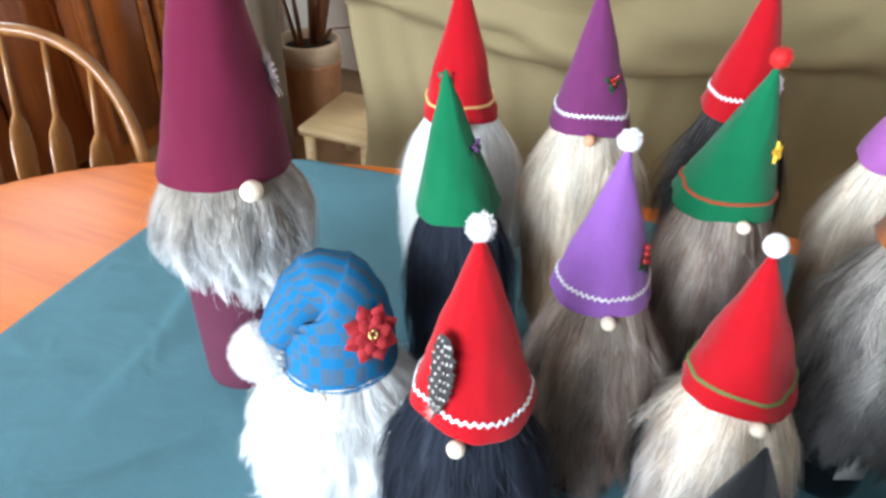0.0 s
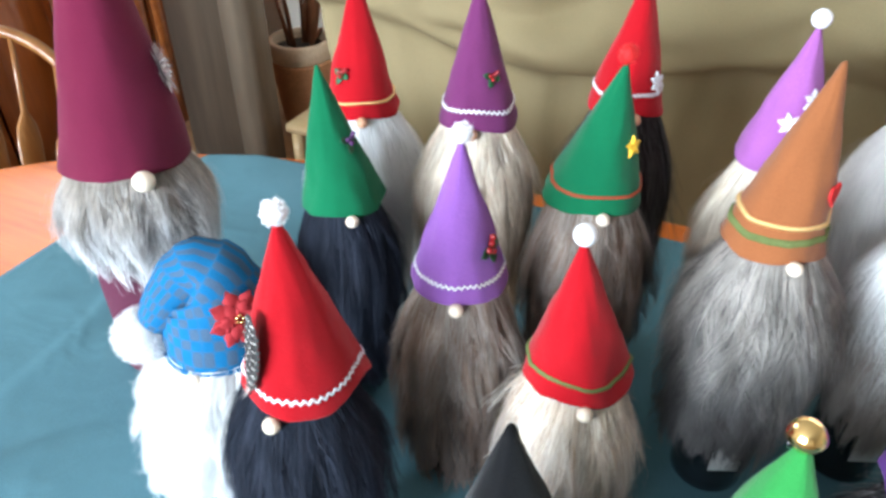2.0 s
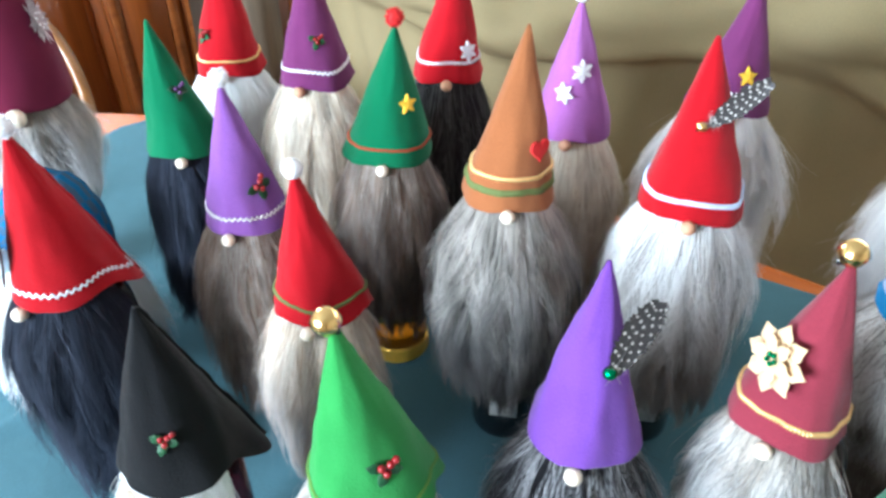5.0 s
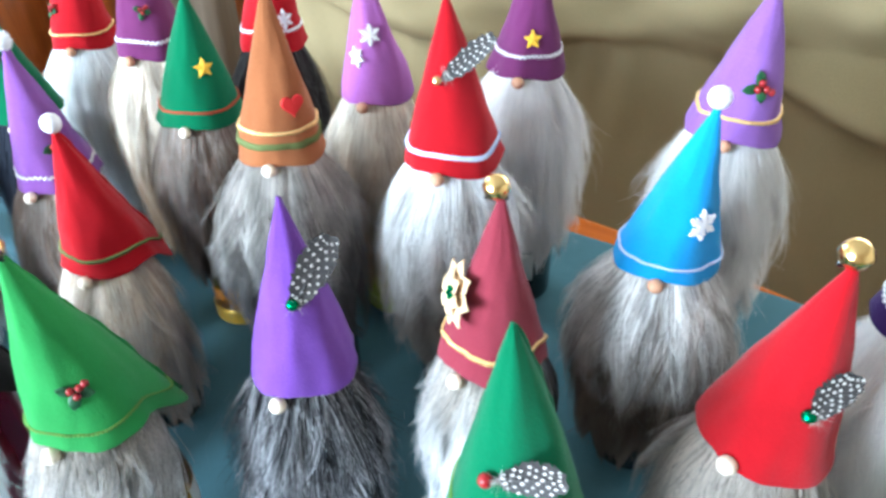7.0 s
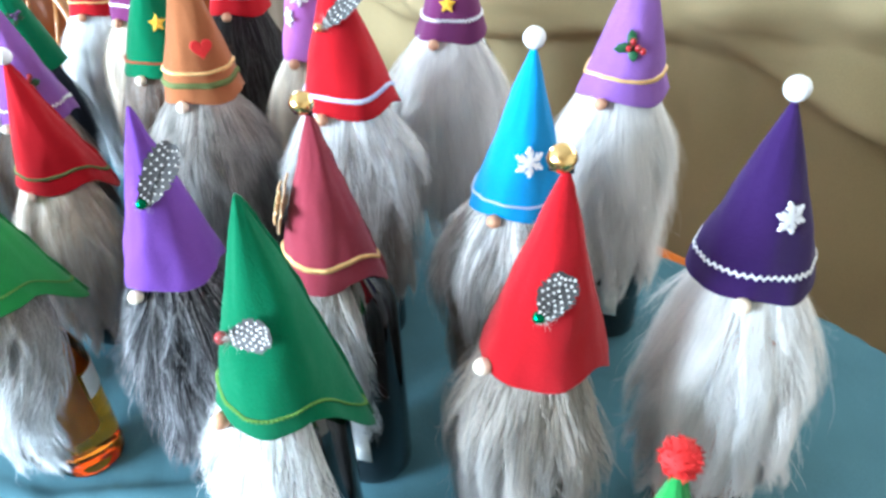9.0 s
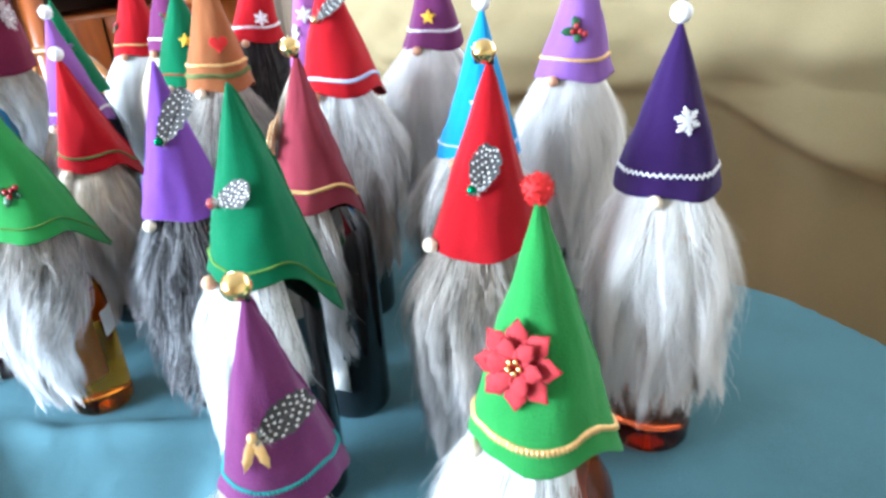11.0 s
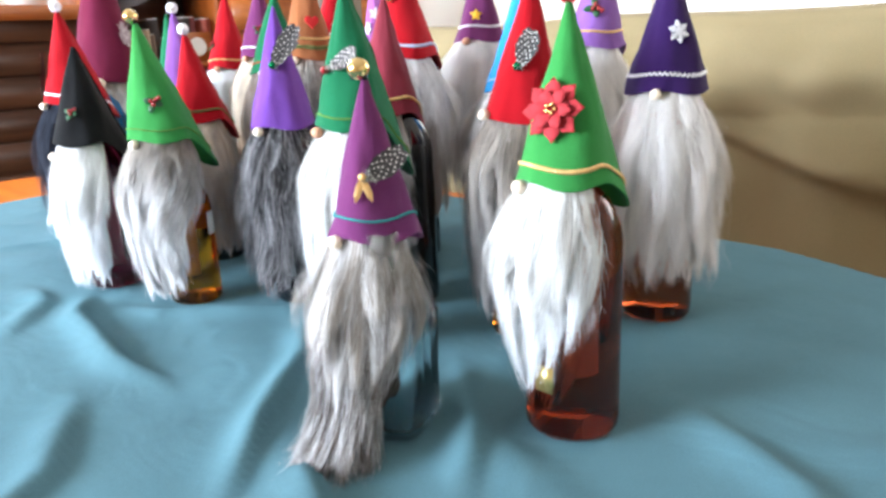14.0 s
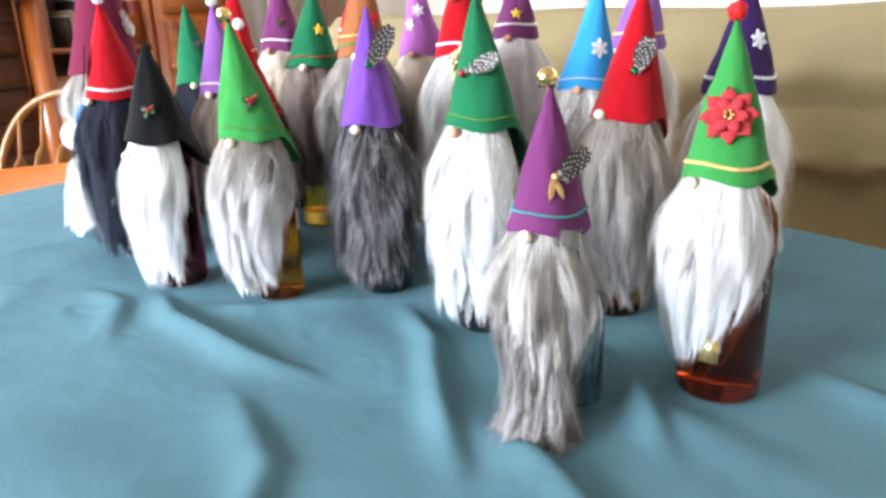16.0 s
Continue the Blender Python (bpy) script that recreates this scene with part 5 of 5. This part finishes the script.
feather(h.seat_at(30, 0.50) @ Matrix.Rotation(radians(-32), 4, "Z"), o, 0.058, 0.024)

g, h, o = cover((0.621, 0.303, 1.003), 0.040, (0.002, 0.002, 0.138), -34, "mauve", "silver", "wine", (0.638, 0.307), 0.07, 0.048, 0.040, 0.35, 0.034, top="bell", bands=[BAND(0.14, 0.005, M_GOLD, "gold braid")], nose=(0, -0.006), seed=19, span=84, told=" and burlap flower")
flower(h.seat_at(-34, 0.44), o, 0.026, M_CREAMFL, "burlap poinsettia", M_GREENBELL)

g, h, o = cover((0.756, 0.419, 1.020), 0.043, (0.013, -0.011, 0.145), -14, "blue", "whitebrown", "wine", (0.760, 0.43), 0.05, 0.072, 0.048, 0.35, 0.014, top="felt_ball", bands=[BAND(0.10, 0.0025, M_BLUETRIM, "silver blue cord")], nose_mat=M_NOSE2, seed=20, pile=8840, span=140, told=" and snowflake")
snowflake(h, o, 36, 0.38, 0.013)

g, h, o = cover((0.826, 0.579, 1.067), 0.046, (0.010, 0.002, 0.136), -18, "lilac", "creamwhite", "wine", (0.834, 0.585), 0.085, 0.06, 0.042, 0.35, 0.014, bands=[BAND(0.16, 0.005, M_GOLD, "gold braid")], nose_mat=M_NOSE2, wild=1.4, seed=21, pile=8320, span=130)
holly(h, o, 24, 0.39, 1.2, turn=-60)

g, h, o = cover((0.812, 0.253, 1.002), 0.045, (0.011, -0.004, 0.148), -40, "red", "smoke", "amber", (0.808, 0.245), 0.03, 0.060, 0.046, 0.24, 0.034, top="bell", nose=(0, 0.004), seed=22, pile=8320, span=105, told=" and feather")
bell(h.at(40, 0.38, 0.004), 0.0045, o, M_GREENBELL)
feather(h.seat_at(45, 0.37) @ Matrix.Rotation(radians(-18), 4, "Z"), o, 0.038, 0.021)

g, h, o = cover((0.652, 0.168, 1.004), 0.046, (-0.011, 0.009, 0.143), -47, "green", "whitestreak", "wine", (0.652, 0.172), 0.03, 0.058, 0.046, 0.26, 0.058, nose=(13, -0.006), nose_mat=M_NOSE2, bands=[BAND(0.09, 0.0022, M_STITCH, "olive stitching")], seed=23, fine=0.72, pile=8320, span=95, told=" and feather")
part("berry", ball_bm(0.0045, h.at(20, 0.41, 0.005), seg=12), M_RED, o, "red berry")
feather(h.seat_at(31, 0.42) @ Matrix.Rotation(radians(-66), 4, "Z"), o, 0.038, 0.019)

g, h, o = cover((0.951, 0.360, 1.020), 0.0455, (0.001, -0.003, 0.141), -7, "indigo", "creamwhite", "brandy", (0.951, 0.345), 0.05, 0.059, 0.052, 0.2, 0.010, top="felt_ball", bands=[RIC(0.14)], wild=1.3, seed=24, fine=0.72, pile=9880, span=160, told=" and snowflake")
snowflake(h, o, 34, 0.46, 0.012, 10)

g, h, o = cover((0.904, 0.065, 0.973), 0.0415, (-0.003, 0.011, 0.141), -45, "lime", "whitestreak", "rum", (0.911, 0.055), 0.035, 0.053, 0.02, 0.32, 0.028, top="red", bands=[BAND(0.10, 0.005, M_GOLD, "gold braid")], nose=(-8, -0.006), seed=25, fine=0.55, front=0.018, pile=9360, span=88, told=" and poinsettia")
flower(h.seat_at(33, 0.41), o, 0.026, M_POINS, "red glitter poinsettia", M_BRASS)

g, h, o = cover((0.739, 0.027, 0.928), 0.041, (0.000, 0.000, 0.133), -24, "magenta", "silvertip", "clear", (0.760, 0.000), 0.0, 0.044, 0.008, 0.2, 0.014, top="bell", bands=[BAND(0.14, 0.003, M_TEALTRIM, "teal braid")], nose=(0, -0.004), seed=26, fine=0.55, pile=10920, span=118, wild=1.4, curl=0.030, front=0.095, fall=26, told=" and ribbon")
feather(h.seat_at(44, 0.38) @ Matrix.Rotation(radians(-55), 4, "Z"), o, 0.040, 0.020)
mr = h.seat_at(38, 0.40)
for k, a in enumerate((20, -18)):
    v, f = petal(mr @ Matrix.Rotation(radians(180 + a), 4, "Z"), 0.022, 0.006, 0.003)
    ob = grid_part("ribbon", v, f, M_GOLD, o, "gold ribbon")
    ob.modifiers.new("thickness", "SOLIDIFY").thickness = 0.0006
part("ribbon_knot", ball_bm(0.0035, mr @ Vector((0, 0, 0.003)), seg=10), M_GOLD, o)

# ---- the small plaid one ----
def plaid(name):
    """Blue cotton with a brown-grey check."""
    m = bpy.data.materials.new(name)
    m.use_nodes = True
    n, l = m.node_tree.nodes, m.node_tree.links
    b = n["Principled BSDF"]
    b.inputs["Roughness"].default_value = 0.9
    b.inputs["Specular IOR Level"].default_value = 0.15
    uvn, sp, ck = n.new("ShaderNodeUVMap"), n.new("ShaderNodeSeparateXYZ"), n.new("ShaderNodeMix")
    uvn.uv_map = "UVMap"
    l.new(uvn.outputs[0], sp.inputs[0])
    waves = []
    for k in range(2):
        mul, sn = n.new("ShaderNodeMath"), n.new("ShaderNodeMath")
        mul.operation, sn.operation = "MULTIPLY", "SINE"
        mul.inputs[1].default_value = 3.1416
        l.new(sp.outputs[k], mul.inputs[0])
        l.new(mul.outputs[0], sn.inputs[0])
        waves.append(sn.outputs[0])
    low = n.new("ShaderNodeMath")
    low.operation = "MULTIPLY"
    l.new(waves[0], low.inputs[0])
    l.new(waves[1], low.inputs[1])
    soft = n.new("ShaderNodeMapRange")
    soft.inputs[1].default_value, soft.inputs[2].default_value = -0.20, 0.35
    l.new(low.outputs[0], soft.inputs[0])
    ck.data_type = "RGBA"
    ck.inputs[6].default_value, ck.inputs[7].default_value = (0.014, 0.14, 0.32, 1), (0.065, 0.115, 0.19, 1)
    l.new(soft.outputs[0], ck.inputs[0])
    tc, ns, hs = n.new("ShaderNodeTexCoord"), n.new("ShaderNodeTexNoise"), n.new("ShaderNodeHueSaturation")
    ns.inputs["Scale"].default_value = 900
    l.new(tc.outputs["Object"], ns.inputs["Vector"])
    mr = n.new("ShaderNodeMapRange")
    mr.inputs[3].default_value, mr.inputs[4].default_value = 0.75, 1.25
    l.new(ns.outputs[0], mr.inputs[0])
    l.new(mr.outputs[0], hs.inputs["Value"])
    l.new(ck.outputs[2], hs.inputs["Color"])
    l.new(hs.outputs[0], b.inputs["Base Color"])
    bp = n.new("ShaderNodeBump")
    bp.inputs["Strength"].default_value, bp.inputs["Distance"].default_value = 0.3, 0.0008
    l.new(ns.outputs[0], bp.inputs["Height"])
    l.new(bp.outputs[0], b.inputs["Normal"])
    return m


def slouch_cap():
    """A stuffed plaid stocking cap that folds over to one side, over a short white beard."""
    base = Vector((-0.10, 0.505, TABLE_Z + 0.006))
    g = thing("bottle_cover", base, "blue plaid slouch hat with white pompom and beard", "bottle cover", "dressed bottles on the table")
    # spine of the cap: up from the brim, over the top, down to one side
    spine = [((0.004, 0.0, 0.150), 0.056), ((0.005, 0.0, 0.166), 0.057), ((0.006, 0.003, 0.184), 0.056), ((0.005, 0.007, 0.202), 0.052), ((0.000, 0.010, 0.217), 0.046),
             ((-0.009, 0.010, 0.223), 0.039), ((-0.020, 0.004, 0.219), 0.033), ((-0.031, -0.006, 0.208), 0.028), ((-0.042, -0.012, 0.195), 0.024), ((-0.052, -0.015, 0.184), 0.018)]
    fine, rise = [], Vector((0, 0, 0.007))
    for k in range(len(spine) - 1):
        for s in range(4):
            t = s / 4
            fine.append((Vector(spine[k][0]).lerp(Vector(spine[k + 1][0]), t) + rise, 0.95 * (spine[k][1] + (spine[k + 1][1] - spine[k][1]) * t)))
    fine.append((Vector(spine[-1][0]) + rise, 0.95 * spine[-1][1]))
    NA, verts, faces, uvs, run = 48, [], [], [], 0.0
    for j, (p, r) in enumerate(fine):
        d = (fine[min(j + 1, len(fine) - 1)][0] - fine[max(j - 1, 0)][0]).normalized()
        if j:
            run += (p - fine[j - 1][0]).length
        side = Vector((0, -1, 0))
        side = (side - d * side.dot(d)).normalized()
        across = d.cross(side)
        for i in range(NA):
            a = 2 * math.pi * i / NA
            rr = r * (1 + 0.035 * noise.noise((3 * math.cos(a), 3 * math.sin(a), run * 30)))
            verts.append(p + side * (rr * math.cos(a)) + across * (rr * math.sin(a)))
            uvs.append((abs(i / NA - 0.5) * 2 * 16, run / 0.0105))
    for j in range(len(fine) - 1):
        for i in range(NA):
            k = (i + 1) % NA
            faces.append((j * NA + i, j * NA + k, (j + 1) * NA + k, (j + 1) * NA + i))
    faces.append(tuple((len(fine) - 1) * NA + i for i in range(NA)))
    ho = grid_part("hat", verts, faces, plaid("blue_plaid_cotton"), g, "blue and grey plaid slouch cap")
    layer = ho.data.uv_layers.new(name="UVMap")
    loops = np.empty(len(ho.data.loops), dtype=np.int32)
    ho.data.loops.foreach_get("vertex_index", loops)
    layer.data.foreach_set("uv", np.array(uvs, dtype=np.float32)[loops].ravel())
    v, f = tube([Vector((0.004, 0, 0.157)) + direction(a) * 0.0535 for a in range(0, 361, 12)], 0.0035, 8)
    grid_part("hem", v, f, ho.data.materials[0], ho)
    fuzzy("pompom", (-0.066, -0.018, 0.175), 0.028, FURS["white"], ho, "large white fur pompom", 3500, 31)
    m = look(Vector((0.036, -0.037, 0.20)) + Vector((0.5, -0.75, 0.45)), (0.036, -0.037, 0.20))
    m.translation = (0.039, -0.034, 0.214)
    flower(m, ho, 0.028, M_POINS, "red felt poinsettia", M_BRASS)
    h = Hat(Vector((0.004, 0, 0.160)), 0.057, (0, 0, 0.1), -10, 0, 0)
    beard(g, 0.0, h, 0.152, 0.084, 0.100, FURS["white"], "white faux fur", 33, span=165, count=8000, fine=0.7)
    part("nose", ball_bm(0.0072, (-0.006, -0.057, 0.153), seg=16), M_NOSE, g, "round wooden bead")
    b = thing("bottle", base, "small squat bottle hidden under a white beard", "bottle", "bottles on the table")
    v, f = lathe([(0.03, 0.0), (0.036, 0.004), (0.036, 0.10), (0.02, 0.13), (0.014, 0.14), (0.014, 0.19)], 32)
    grid_part("glass", v, f, M_BLACKG, b)


slouch_cap()
